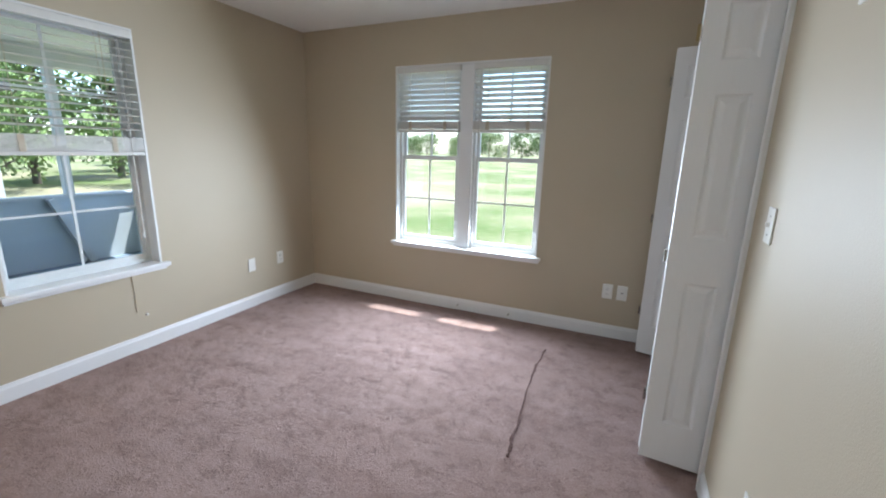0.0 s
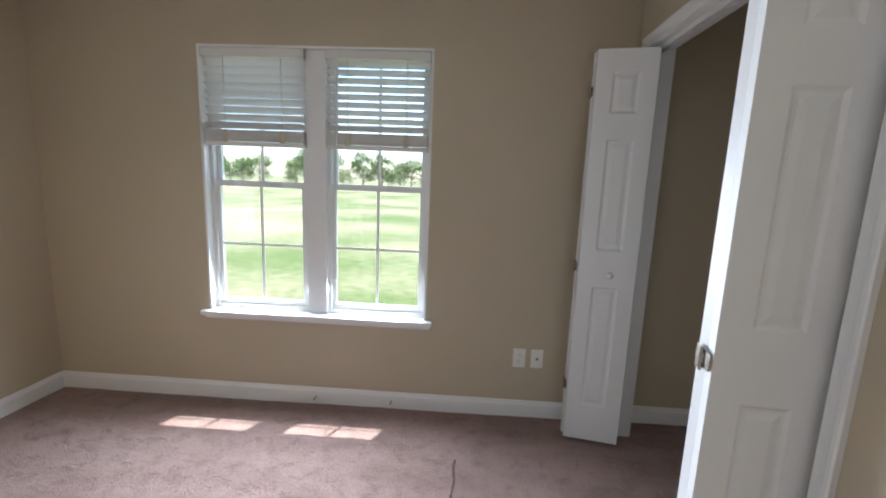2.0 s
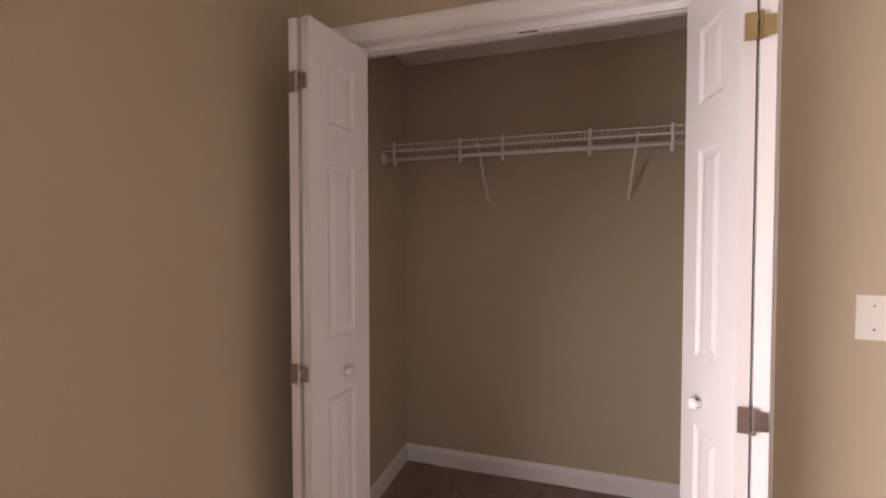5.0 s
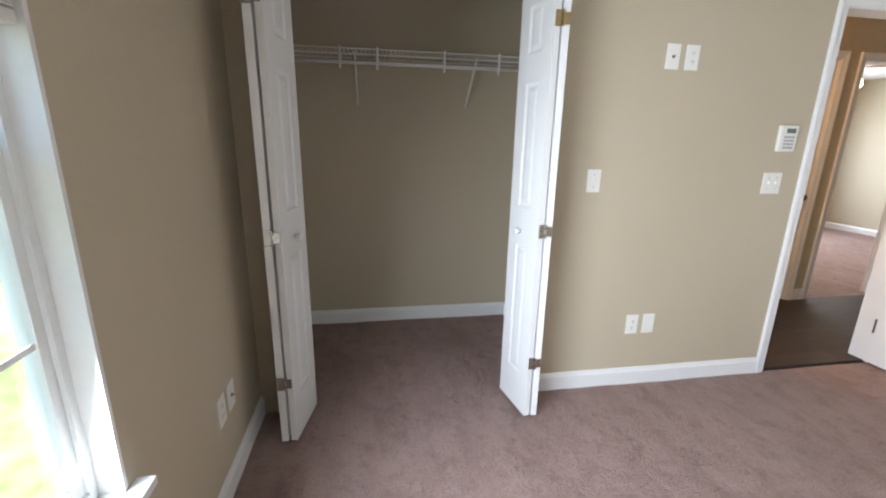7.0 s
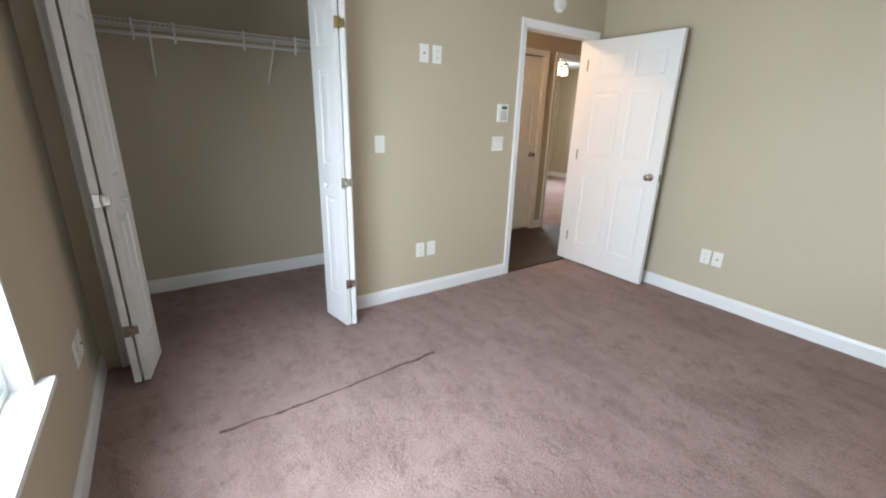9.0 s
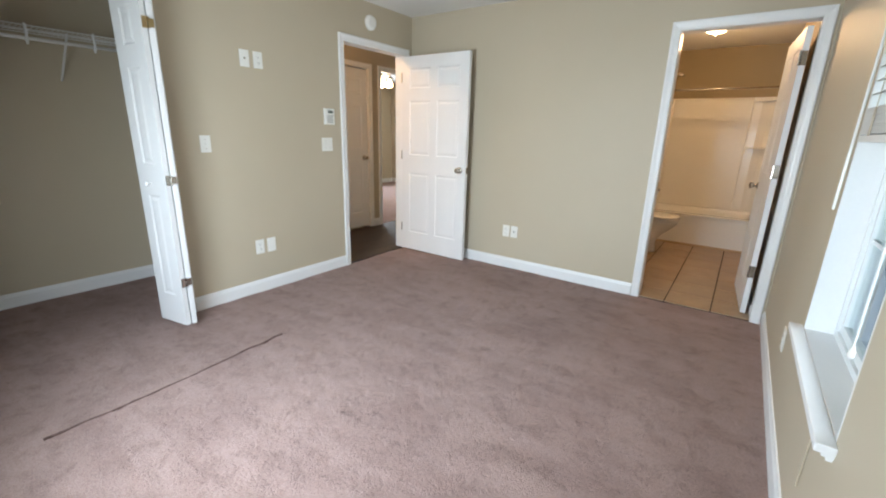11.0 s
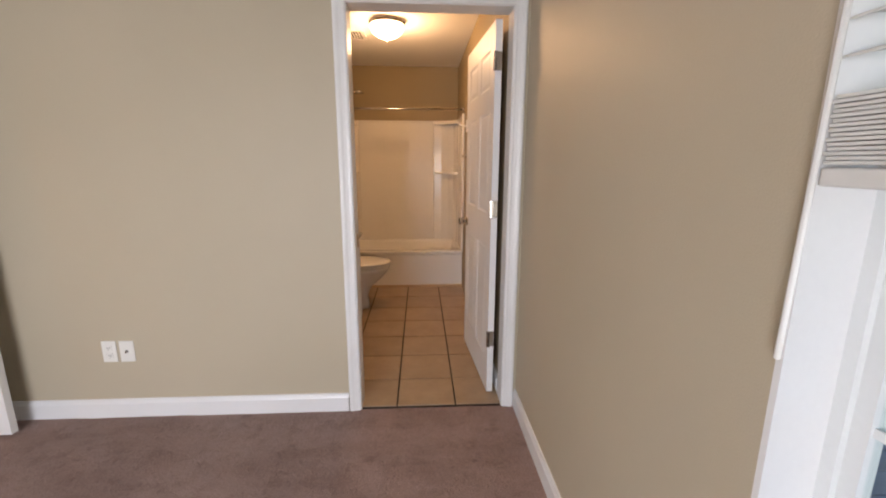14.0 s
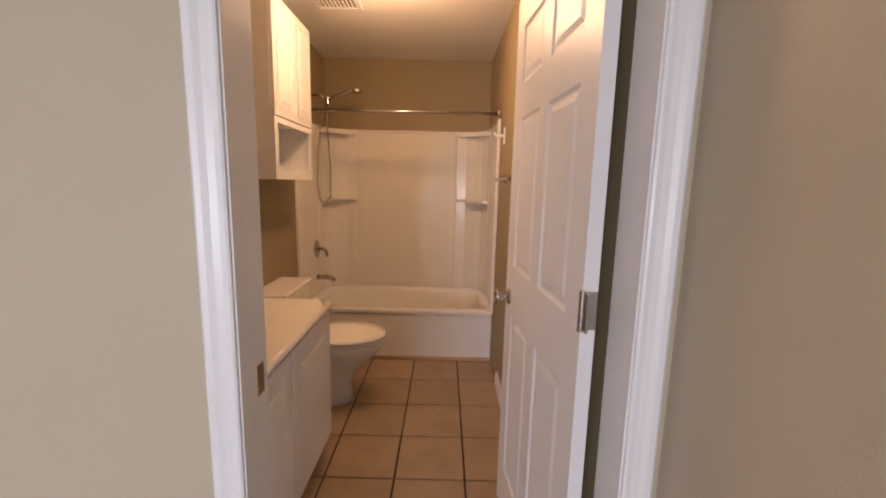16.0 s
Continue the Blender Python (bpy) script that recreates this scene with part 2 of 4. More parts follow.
def tube(bm, pts, r, steps=8):
    """A round bar along points."""
    pts = [Vector(p) for p in pts]
    rings = []
    for i, p in enumerate(pts):
        d = (pts[min(i + 1, len(pts) - 1)] - pts[max(i - 1, 0)]).normalized()
        u = d.orthogonal().normalized()
        if rings:
            u = (last - d * last.dot(d)).normalized()
        last = u
        v = d.cross(u)
        rings.append([bm.verts.new(p + r * (math.cos(2 * math.pi * k / steps) * u + math.sin(2 * math.pi * k / steps) * v)) for k in range(steps)])
    for a, b in zip(rings, rings[1:]):
        for k in range(steps):
            bm.faces.new((a[k], a[(k + 1) % steps], b[(k + 1) % steps], b[k]))
    bm.faces.new(rings[0])
    bm.faces.new(rings[-1])
    return bm


def thing(name, label, category, at=None, group="", kind=""):
    ob = tagged(new(name), label, category, group, kind)
    if at is not None:
        ob.matrix_basis = at
    return ob


def structure(name, bm, material, label, category="wall"):
    return tagged(part(name, bm, material), label, category, kind="structure")


# ---- plan ----
W, E, N, S, H = -2.91, 0.485, 3.348, -0.58, 2.44
WT = 0.12
XT = 0.17
NW = (-1.908, -0.584, 0.567, 2.089)     # north window: x0, x1, z0, z1
WW = (0.985, 1.81, 0.58, 2.09)       # west window: y0, y1, z0, z1
CL = (1.93, 3.205, 2.07)             # closet opening y0, y1, top
ED = (-0.46, 0.365, 2.06)            # entry door y0, y1, top
BD = (-2.83, -2.05, 2.06)            # bathroom door x0, x1, top
BACK, CN, CS = 1.56, 3.37, 1.72      # closet back, north, south
BW, BE, BS = -2.84, -1.36, -3.66     # bathroom west, east, south
HX = 1.55                            # hall far wall
HD = (-0.98, -0.19)                  # hall door
RD = (-2.02, -1.22)                  # doorway to the second bedroom

# walls of the bedroom
structure("wall_north", boxes((W - XT, NW[0], N, N + WT, -0.3, H), (NW[1], 0.605, N, N + WT, -0.3, H),
                              (NW[0], NW[1], N, N + WT, -0.3, NW[2] - 0.025), (NW[0], NW[1], N, N + WT, NW[3], H)), M_WALL, "beige painted wall with a double window")
structure("wall_west", boxes((W - XT, W, -7.0, WW[0], -0.3, H), (W - XT, W, WW[1], N, -0.3, H),
                             (W - XT, W, WW[0], WW[1], -0.3, WW[2] - 0.025), (W - XT, W, WW[0], WW[1], WW[3], H)), M_WALL, "beige painted wall with a window onto the porch")
structure("wall_south", boxes((W, BD[0] - 0.02, S - WT, S, -0.05, H), (BD[1] + 0.02, E, S - WT, S, -0.05, H),
                              (BD[0] - 0.02, BD[1] + 0.02, S - WT, S, BD[2] + 0.02, H)), M_WALL, "beige painted wall with the bathroom doorway")
structure("wall_east", boxes((E, E + WT, -3.2, ED[0] - 0.02, -0.05, H), (E, E + WT, ED[1] + 0.02, CL[0] - 0.02, -0.05, H),
                             (E, E + WT, CL[1] + 0.02, N, -0.05, H), (E, E + WT, ED[0] - 0.02, ED[1] + 0.02, ED[2] + 0.02, H),
                             (E, E + WT, CL[0] - 0.02, CL[1] + 0.02, CL[2] + 0.02, H)), M_WALL, "beige painted wall with closet and entry door")
structure("wall_closet_back", boxes((BACK, BACK + WT, CS - WT, CN + WT, -0.05, H)), M_WALL, "beige painted closet back wall")
structure("wall_closet_north", boxes((E + WT, BACK, CN, CN + WT, -0.05, H)), M_WALL, "beige painted closet side wall")
structure("wall_closet_south", boxes((E + WT, BACK, CS - WT, CS, -0.05, H)), M_WALL, "beige painted closet side wall")
structure("ceiling", boxes((W - WT, E + WT, S - WT, N + WT, H, H + 0.1)), M_CEIL, "white flat painted ceiling", "ceiling")
structure("ceiling_closet", boxes((E + WT, BACK + WT, CS - WT, CN + WT, H, H + 0.1)), M_CEIL, "white closet ceiling", "ceiling")


def carpet(name, x0, x1, y0, y1, step, label):
    nx, ny = int((x1 - x0) / step), int((y1 - y0) / step)
    verts, faces = [], []
    for i in range(nx + 1):
        for j in range(ny + 1):
            x, y = x0 + (x1 - x0) * i / nx, y0 + (y1 - y0) * j / ny
            z = 0.005 * noise.noise((x * 1.6, y * 1.6, 0)) + 0.003 * noise.noise((x * 7, y * 7, 3))
            d = x + 0.35 + 0.03 * math.sin(3 * y)
            if 1.55 < y < 3.0:
                z += 0.009 * math.exp(-(d / 0.035) ** 2) * min(1, (y - 1.55) * 5, (3.0 - y) * 5)
            verts.append((x, y, z - 0.004))
    for i in range(nx):
        for j in range(ny):
            a = i * (ny + 1) + j
            faces.append((a, a + ny + 1, a + ny + 2, a + 1))
    me = bpy.data.meshes.new(name)
    me.from_pydata(verts, [], faces)
    for p in me.polygons:
        p.use_smooth = True
    me.materials.append(M_CARPET)
    return tagged(new(name, me), label, "carpet", kind="structure")


floor = carpet("floor", W, E, S, N, 0.03, "worn mauve-brown cut-pile carpet with a rippled seam")
carpet("floor_closet", E, BACK, CS, CN, 0.05, "mauve-brown carpet inside the closet")
bm = bmesh.new()
for k in range(64):
    y = 1.70 + k * 0.0185
    x = -0.35 - 0.03 * math.sin(3 * y) + 0.012 * noise.noise((0, y * 9, 0))
    w = 0.004 + 0.010 * abs(noise.noise((5, y * 14, 0)))
    if noise.noise((9, y * 6, 0)) > -0.6:
        box(bm, x - w, x + w, y, y + 0.0185, -0.01, 0.0075)
part("seam", bm, M_SEAM, floor, "dark frayed carpet seam")


# ---- baseboards ----
def baseboard(name, x0, y0, x1, y1, nx, ny):
    """From point to point on a wall; (nx, ny) points into the room."""
    bm = bmesh.new()
    prof = [(0.0, -0.01), (0.014, -0.01), (0.014, 0.075), (0.009, 0.086), (0.006, 0.098), (0.0, 0.10)]
    ends = []
    for (x, y) in ((x0, y0), (x1, y1)):
        ends.append([bm.verts.new((x + nx * d, y + ny * d, z)) for d, z in prof])
    for i in range(len(prof)):
        j = (i + 1) % len(prof)
        bm.faces.new((ends[0][i], ends[0][j], ends[1][j], ends[1][i]))
    bm.faces.new(ends[0])
    bm.faces.new(ends[1])
    return structure(name, bm, M_TRIM, "white painted baseboard", "baseboard")


CW = 0.062
baseboard("baseboard_north", W, N, E, N, 0, -1)
baseboard("baseboard_west", W, S, W, N - 0.014, 1, 0)
baseboard("baseboard_south", BD[1] + CW + 0.005, S, E - 0.014, S, 0, 1)
baseboard("baseboard_east", E, ED[1] + CW + 0.005, E, CL[0] - CW - 0.005, -1, 0)
baseboard("baseboard_closet_back", BACK, CS, BACK, CN, -1, 0)
baseboard("baseboard_closet_north", E + WT, CN, BACK - 0.014, CN, 0, -1)
baseboard("baseboard_closet_south", E + WT, CS, BACK - 0.014, CS, 0, 1)


# ---- casings and jambs ----
MOULD = ((0.004, 0.0), (0.004, 0.008), (0.009, 0.0105), (0.020, 0.0100), (0.034, 0.0125), (0.046, 0.0170), (0.057, 0.0180), (CW, 0.0150), (CW, 0.0))


def casing(name, a0, a1, top, plane, side, axis, depth, label, both=True):
    """Jambs, stops and moulded casing round an opening from a0 to a1 along an axis, in a wall from plane to plane + depth * -side."""
    ob = thing(name, label, "door frame", kind="structure")

    def put(nm, dims, bevel=0.0):
        res = []
        for u0, u1, d0, d1, z0, z1 in dims:
            d0, d1 = sorted((plane + side * d0, plane + side * d1))
            res.append((u0, u1, d0, d1, z0, z1) if axis == "x" else (d0, d1, u0, u1, z0, z1))
        return part(nm, boxes(*res, bevel=bevel), M_TRIM, ob)

    put("jamb", [(a0 - 0.02, a0, -depth - 0.001, 0.001, -0.01, top)])
    put("jamb", [(a1, a1 + 0.02, -depth - 0.001, 0.001, -0.01, top)])
    put("head_jamb", [(a0 - 0.02, a1 + 0.02, -depth - 0.001, 0.001, top, top + 0.02)])
    for d, s in ((0.0, 1), (-depth, -1)) if both else ((0.0, 1),):
        def at(u, t, z):
            q = plane + side * (d + s * t)
            return (u, q, z) if axis == "x" else (q, u, z)

        def moulding(nm, ends):
            bm = bmesh.new()
            rings = [[bm.verts.new(at(*end(i, t))) for i, t in MOULD] for end in ends]
            for k in range(len(MOULD)):
                j = (k + 1) % len(MOULD)
                bm.faces.new((rings[0][k], rings[0][j], rings[1][j], rings[1][k]))
            bm.faces.new(rings[0])
            bm.faces.new(rings[1])
            part(nm, bm, M_TRIM, ob)

        moulding("casing", (lambda i, t: (a0 - i, t, -0.01), lambda i, t: (a0 - i, t, top + i)))
        moulding("casing", (lambda i, t: (a1 + i, t, -0.01), lambda i, t: (a1 + i, t, top + i)))
        moulding("head_casing", (lambda i, t: (a0 - i, t, top + i), lambda i, t: (a1 + i, t, top + i)))
    return ob


casing("door_frame_closet", CL[0], CL[1], CL[2], E, -1, "y", WT, "white painted closet opening casing")
casing("door_frame_entry", ED[0], ED[1], ED[2], E, -1, "y", WT, "white painted bedroom door casing")
casing("door_frame_bathroom", BD[0], BD[1], BD[2], S, 1, "x", WT, "white painted bathroom door casing")
sp = thing("strike_plate", "tarnished metal strike plate on the door jamb", "strike plate")
part("plate", boxes((BD[1] - 0.0015, BD[1] + 0.0005, S - WT + 0.02, S - WT + 0.05, 0.90, 0.97)), M_BRASS, sp)
track = thing("closet_track", "white metal bifold track under the closet head jamb", "track")
part("rail", boxes((E + 0.03, E + 0.036, CL[0], CL[1], CL[2] - 0.022, CL[2]), (E + 0.054, E + 0.06, CL[0], CL[1], CL[2] - 0.022, CL[2]),
                   (E + 0.036, E + 0.054, CL[0], CL[1], CL[2] - 0.004, CL[2])), M_TRIM, track)
part("roller_guide", boxes((E + 0.037, E + 0.053, 2.50, 2.56, CL[2] - 0.02, CL[2] - 0.006)), M_NICKEL, track)

# ---- doors ----
PANELS = ((0.20, 0.86), (1.05, 1.60), (1.72, 1.915))


def leaf(ob, w, h, cols, t=0.035, stile=0.10):
    """Stiles, rails, mullions and thin cores of a moulded door, x from 0 to w, y centred; returns its recessed fields."""
    c, f = t / 2 - 0.007, t / 2
    gap = 0.085
    pw = (w - 2 * stile - (cols - 1) * gap) / cols
    xs = [stile + k * (pw + gap) for k in range(cols)]
    zs = [0.0] + [z for p in PANELS for z in p] + [h]
    part("stile", boxes((0, stile, -f, f, 0, h)), M_DOOR, ob)
    part("stile", boxes((w - stile, w, -f, f, 0, h)), M_DOOR, ob)
    for k in range(0, len(zs), 2):
        part("rail", boxes((stile, w - stile, -f, f, zs[k], zs[k + 1])), M_DOOR, ob)
    for z0, z1 in PANELS:
        part("core", boxes((stile, w - stile, -c, c, z0, z1)), M_DOOR, ob)
        for k in range(cols - 1):
            part("mullion", boxes((xs[k] + pw, xs[k] + pw + gap, -f, f, z0, z1)), M_DOOR, ob)
    return [(x, x + pw, z0, z1, s) for x in xs for z0, z1 in PANELS for s in (-1, 1)], c, f


def raised(x0, x1, z0, z1, s, c, f):
    """A raised field with a sloped margin, and the ovolo slope round the recess."""
    bm = bmesh.new()
    loops = []
    for inset, d in ((0.0, f - 0.0005), (0.010, c + 0.0012), (0.018, c + 0.0012), (0.036, f - 0.0018)):
        loops.append([bm.verts.new((x, s * d, z)) for x, z in ((x0 + inset, z0 + inset), (x1 - inset, z0 + inset), (x1 - inset, z1 - inset), (x0 + inset, z1 - inset))])
    for a, b in zip(loops, loops[1:]):
        for i in range(4):
            bm.faces.new((a[i], a[(i + 1) % 4], b[(i + 1) % 4], b[i]))
    bm.faces.new(loops[-1])
    return bm


def door(name, w, at, label, cols=2, t=0.035, h=2.03, stile=0.10, group=""):
    ob = thing(name, label, "door", at, group)
    fields, c, f = leaf(ob, w, h, cols, t, stile)
    for x0, x1, z0, z1, s in fields:
        part("panel", raised(x0, x1, z0, z1, s, c, f), M_DOOR, ob)
    return ob


def knob(parent, x, z, s, material, r=0.027):
    """A door knob with rose and neck on one face."""
    prof = [(0.032, 0.0), (0.032, 0.004), (0.024, 0.009), (0.012, 0.011), (0.011, 0.028), (0.018, 0.032), (r, 0.042), (r, 0.054), (0.020, 0.062), (0.006, 0.063)]
    return part("knob", lathe([(a, s * (0.0175 + b)) for a, b in prof], 24, "y", (x, 0, z)), material, parent, "round metal door knob", True)


def hinge(parent, x, y, z, material):
    """A butt hinge: knuckle and two leaves, at the edge of a slab."""
    bm = boxes((x - 0.0005, x + 0.0015, y, y + 0.030, z - 0.045, z + 0.045))
    tube(bm, [(x, y - 0.002, z - 0.047), (x, y - 0.002, z + 0.047)], 0.0055, 10)
    return part("hinge", bm, material, parent, "butt hinge")


def along(a, b, z):
    """The pose of a slab that runs from a to b in plan."""
    return pose(a[0], a[1], z, 0, 0, math.degrees(math.atan2(b[1] - a[1], b[0] - a[0])))


# entry door, open against the south wall
ed = door("door_entry", 0.825, along((E - 0.008, -0.437), (-0.33, -0.437), 0.012), "white six-panel bedroom door, wide open")
knob(ed, 0.755, 0.93, -1, M_NICKEL)
knob(ed, 0.755, 0.93, 1, M_NICKEL)
part("latch_plate", boxes((0.8245, 0.8265, -0.012, 0.012, 0.90, 0.96)), M_NICKEL, ed)
for z in (0.25, 1.05, 1.83):
    hinge(ed, -0.002, -0.022, z, M_NICKEL)
# bathroom door, open into the bathroom
bd = door("door_bathroom", 0.76, along((BD[0] + 0.046, S - WT - 0.004), (BD[0] + 0.10, S - WT - 0.77), 0.012), "white six-panel bathroom door, open inwards")
knob(bd, 0.70, 0.925, -1, M_NICKEL)
knob(bd, 0.70, 0.925, 1, M_NICKEL)
for z in (0.335, 1.085, 1.835):
    part("hinge", boxes((-0.0035, 0.0, -0.016, 0.016, z - 0.045, z + 0.045), (-0.028, -0.0035, 0.012, 0.016, z - 0.045, z + 0.045), bevel=0.001), M_NICKEL, bd, "worn metal butt hinge")
    part("hinge_pin", lathe([(0.007, z - 0.047), (0.007, z + 0.047)], 10, "z", (-0.005, 0.020, 0)), M_NICKEL, bd)


def bifold(name, a, b, knob_side, label, knob_x):
    """One narrow three-panel leaf from a to b in plan."""
    w = math.dist(a, b)
    ob = door(name, w, along(a, b, 0.022), label, 1, 0.03, 2.018, 0.075, "bifold closet leaves")
    if knob_side:
        prof = [(0.009, 0.0), (0.009, 0.012), (0.016, 0.018), (0.018, 0.026), (0.012, 0.032), (0.003, 0.033)]
        part("knob", lathe([(r, knob_side * (0.015 + d)) for r, d in prof], 18, "y", (knob_x, 0, 0.93)), M_DOOR, ob, "small white round knob", True)
    return ob


leaf_n = bifold("bifold_leaf", (0.50, 3.183), (0.220, 3.186), 0, "white three-panel bifold closet leaf, folded open", 0)
bifold("bifold_leaf", (0.222, 3.146), (0.494, 3.094), -1, "white three-panel bifold closet leaf with knob, folded open", 0.15)
leaf_s = bifold("bifold_leaf", (0.505, 1.962), (0.240, 1.984), 0, "white three-panel bifold closet leaf, folded open", 0)
bifold("bifold_leaf", (0.242, 2.020), (0.500, 2.068), 1, "white three-panel bifold closet leaf with knob, folded open", 0.15)
for host, (hx, hy) in ((leaf_n, (0.211, 3.168)), (leaf_s, (0.232, 2.002))):
    for z in (0.32, 0.98, 1.85):
        m = M_BRASS if z > 1.5 and host is leaf_s else M_NICKEL
        bm = boxes((0.0, 0.003, -0.030, -0.006, -0.022, 0.022), (0.0, 0.003, 0.006, 0.030, -0.030, 0.030), (0.001, 0.004, -0.006, 0.006, 0.012, 0.024), (0.001, 0.004, -0.006, 0.006, -0.024, -0.012))
        tube(bm, [(-0.003, 0, -0.030), (-0.003, 0, 0.030)], 0.0045)
        hb = part("hinge", bm, m, host, "small metal hinge")
        hb.matrix_basis = host.matrix_basis.inverted() @ pose(hx, hy, z)


# ---- windows ----
def window(name, u0, u1, z0, z1, plane, axis, out, label, halves=1, mullion=0.11, rail_z=1.33, deep=0.12):
    """Vinyl single-hung windows set into a wall opening. u runs along the wall, out (+1 or -1) points outdoors."""
    ob = thing(name, label, "window", kind="structure")

    def lay(dims):
        res = []
        for a0, a1, d0, d1, b0, b1 in dims:
            d0, d1 = sorted((plane + out * d0, plane + out * d1))
            res.append((a0, a1, d0, d1, b0, b1) if axis == "x" else (d0, d1, a0, a1, b0, b1))
        return res

    def put(nm, dims, m=M_VINYL, bevel=0.0, parent=ob, lab=""):
        return part(nm, boxes(*lay(dims), bevel=bevel), m, parent, lab)

    put("jamb_liner", [(u0, u0 + 0.012, 0.0, deep, z0, z1)], M_TRIM)
    put("jamb_liner", [(u1 - 0.012, u1, 0.0, deep, z0, z1)], M_TRIM)
    put("head_liner", [(u0 + 0.012, u1 - 0.012, 0.0, deep, z1 - 0.012, z1)], M_TRIM)
    put("sill", [(u0 - 0.035, u1 + 0.035, -0.045, 0.0, z0 - 0.025, z0), (u0, u1, 0.0, deep, z0 - 0.025, z0)], M_TRIM, 0.003)
    put("apron", [(u0 - 0.02, u1 + 0.02, -0.014, -0.0005, z0 - 0.05, z0 - 0.025), (u0 - 0.028, u1 + 0.028, -0.026, -0.0005, z0 - 0.036, z0 - 0.025)], M_TRIM)
    lights = [(u0 + 0.012, u1 - 0.012)]
    if halves == 2:
        mid = (u0 + u1) / 2
        put("mullion", [(mid - mullion / 2, mid + mullion / 2, 0.03, deep, z0, z1 - 0.012)], M_TRIM, 0.003)
        lights = [(u0 + 0.012, mid - mullion / 2), (mid + mullion / 2, u1 - 0.012)]
    for a, b in lights:
        fr = put("window_frame", [(a, a + 0.022, deep - 0.065, deep, z0, z1 - 0.012), (b - 0.022, b, deep - 0.065, deep, z0, z1 - 0.012),
                                  (a + 0.022, b - 0.022, deep - 0.065, deep, z0, z0 + 0.025), (a + 0.022, b - 0.022, deep - 0.065, deep, z1 - 0.037, z1 - 0.012)])
        for k, (s0, s1, d) in enumerate(((z0 + 0.025, rail_z + 0.015, deep - 0.054), (rail_z - 0.015, z1 - 0.037, deep - 0.026))):
            i0, i1 = a + 0.022, b - 0.022
            sw = 0.026
            sash = put("sash", [(i0, i0 + sw, d, d + 0.024, s0, s1), (i1 - sw, i1, d, d + 0.024, s0, s1),
                                (i0 + sw, i1 - sw, d, d + 0.024, s0, s0 + 0.034), (i0 + sw, i1 - sw, d, d + 0.024, s1 - 0.03, s1)])
            c = (i0 + i1) / 2
            m = (s0 + s1) / 2
            put("glass_pane", [(i0 + sw, i1 - sw, d + 0.010, d + 0.014, s0 + 0.034, s1 - 0.03)], M_GLASS, 0, sash, "clear window glass")
            put("muntin", [(c - 0.008, c + 0.008, d + 0.004, d + 0.0095, s0 + 0.034, s1 - 0.03)], M_VINYL, 0, sash)
            put("muntin", [(i0 + sw, i1 - sw, d + 0.005, d + 0.0092, m - 0.007, m + 0.007)], M_VINYL, 0, sash)
        put("sash_lock", [((a + b) / 2 - 0.14, (a + b) / 2 - 0.09, deep - 0.062, deep - 0.054, rail_z + 0.002, rail_z + 0.014)], M_VINYL)
        put("sash_lock", [((a + b) / 2 + 0.09, (a + b) / 2 + 0.14, deep - 0.062, deep - 0.054, rail_z + 0.002, rail_z + 0.014)], M_VINYL)
    return lights


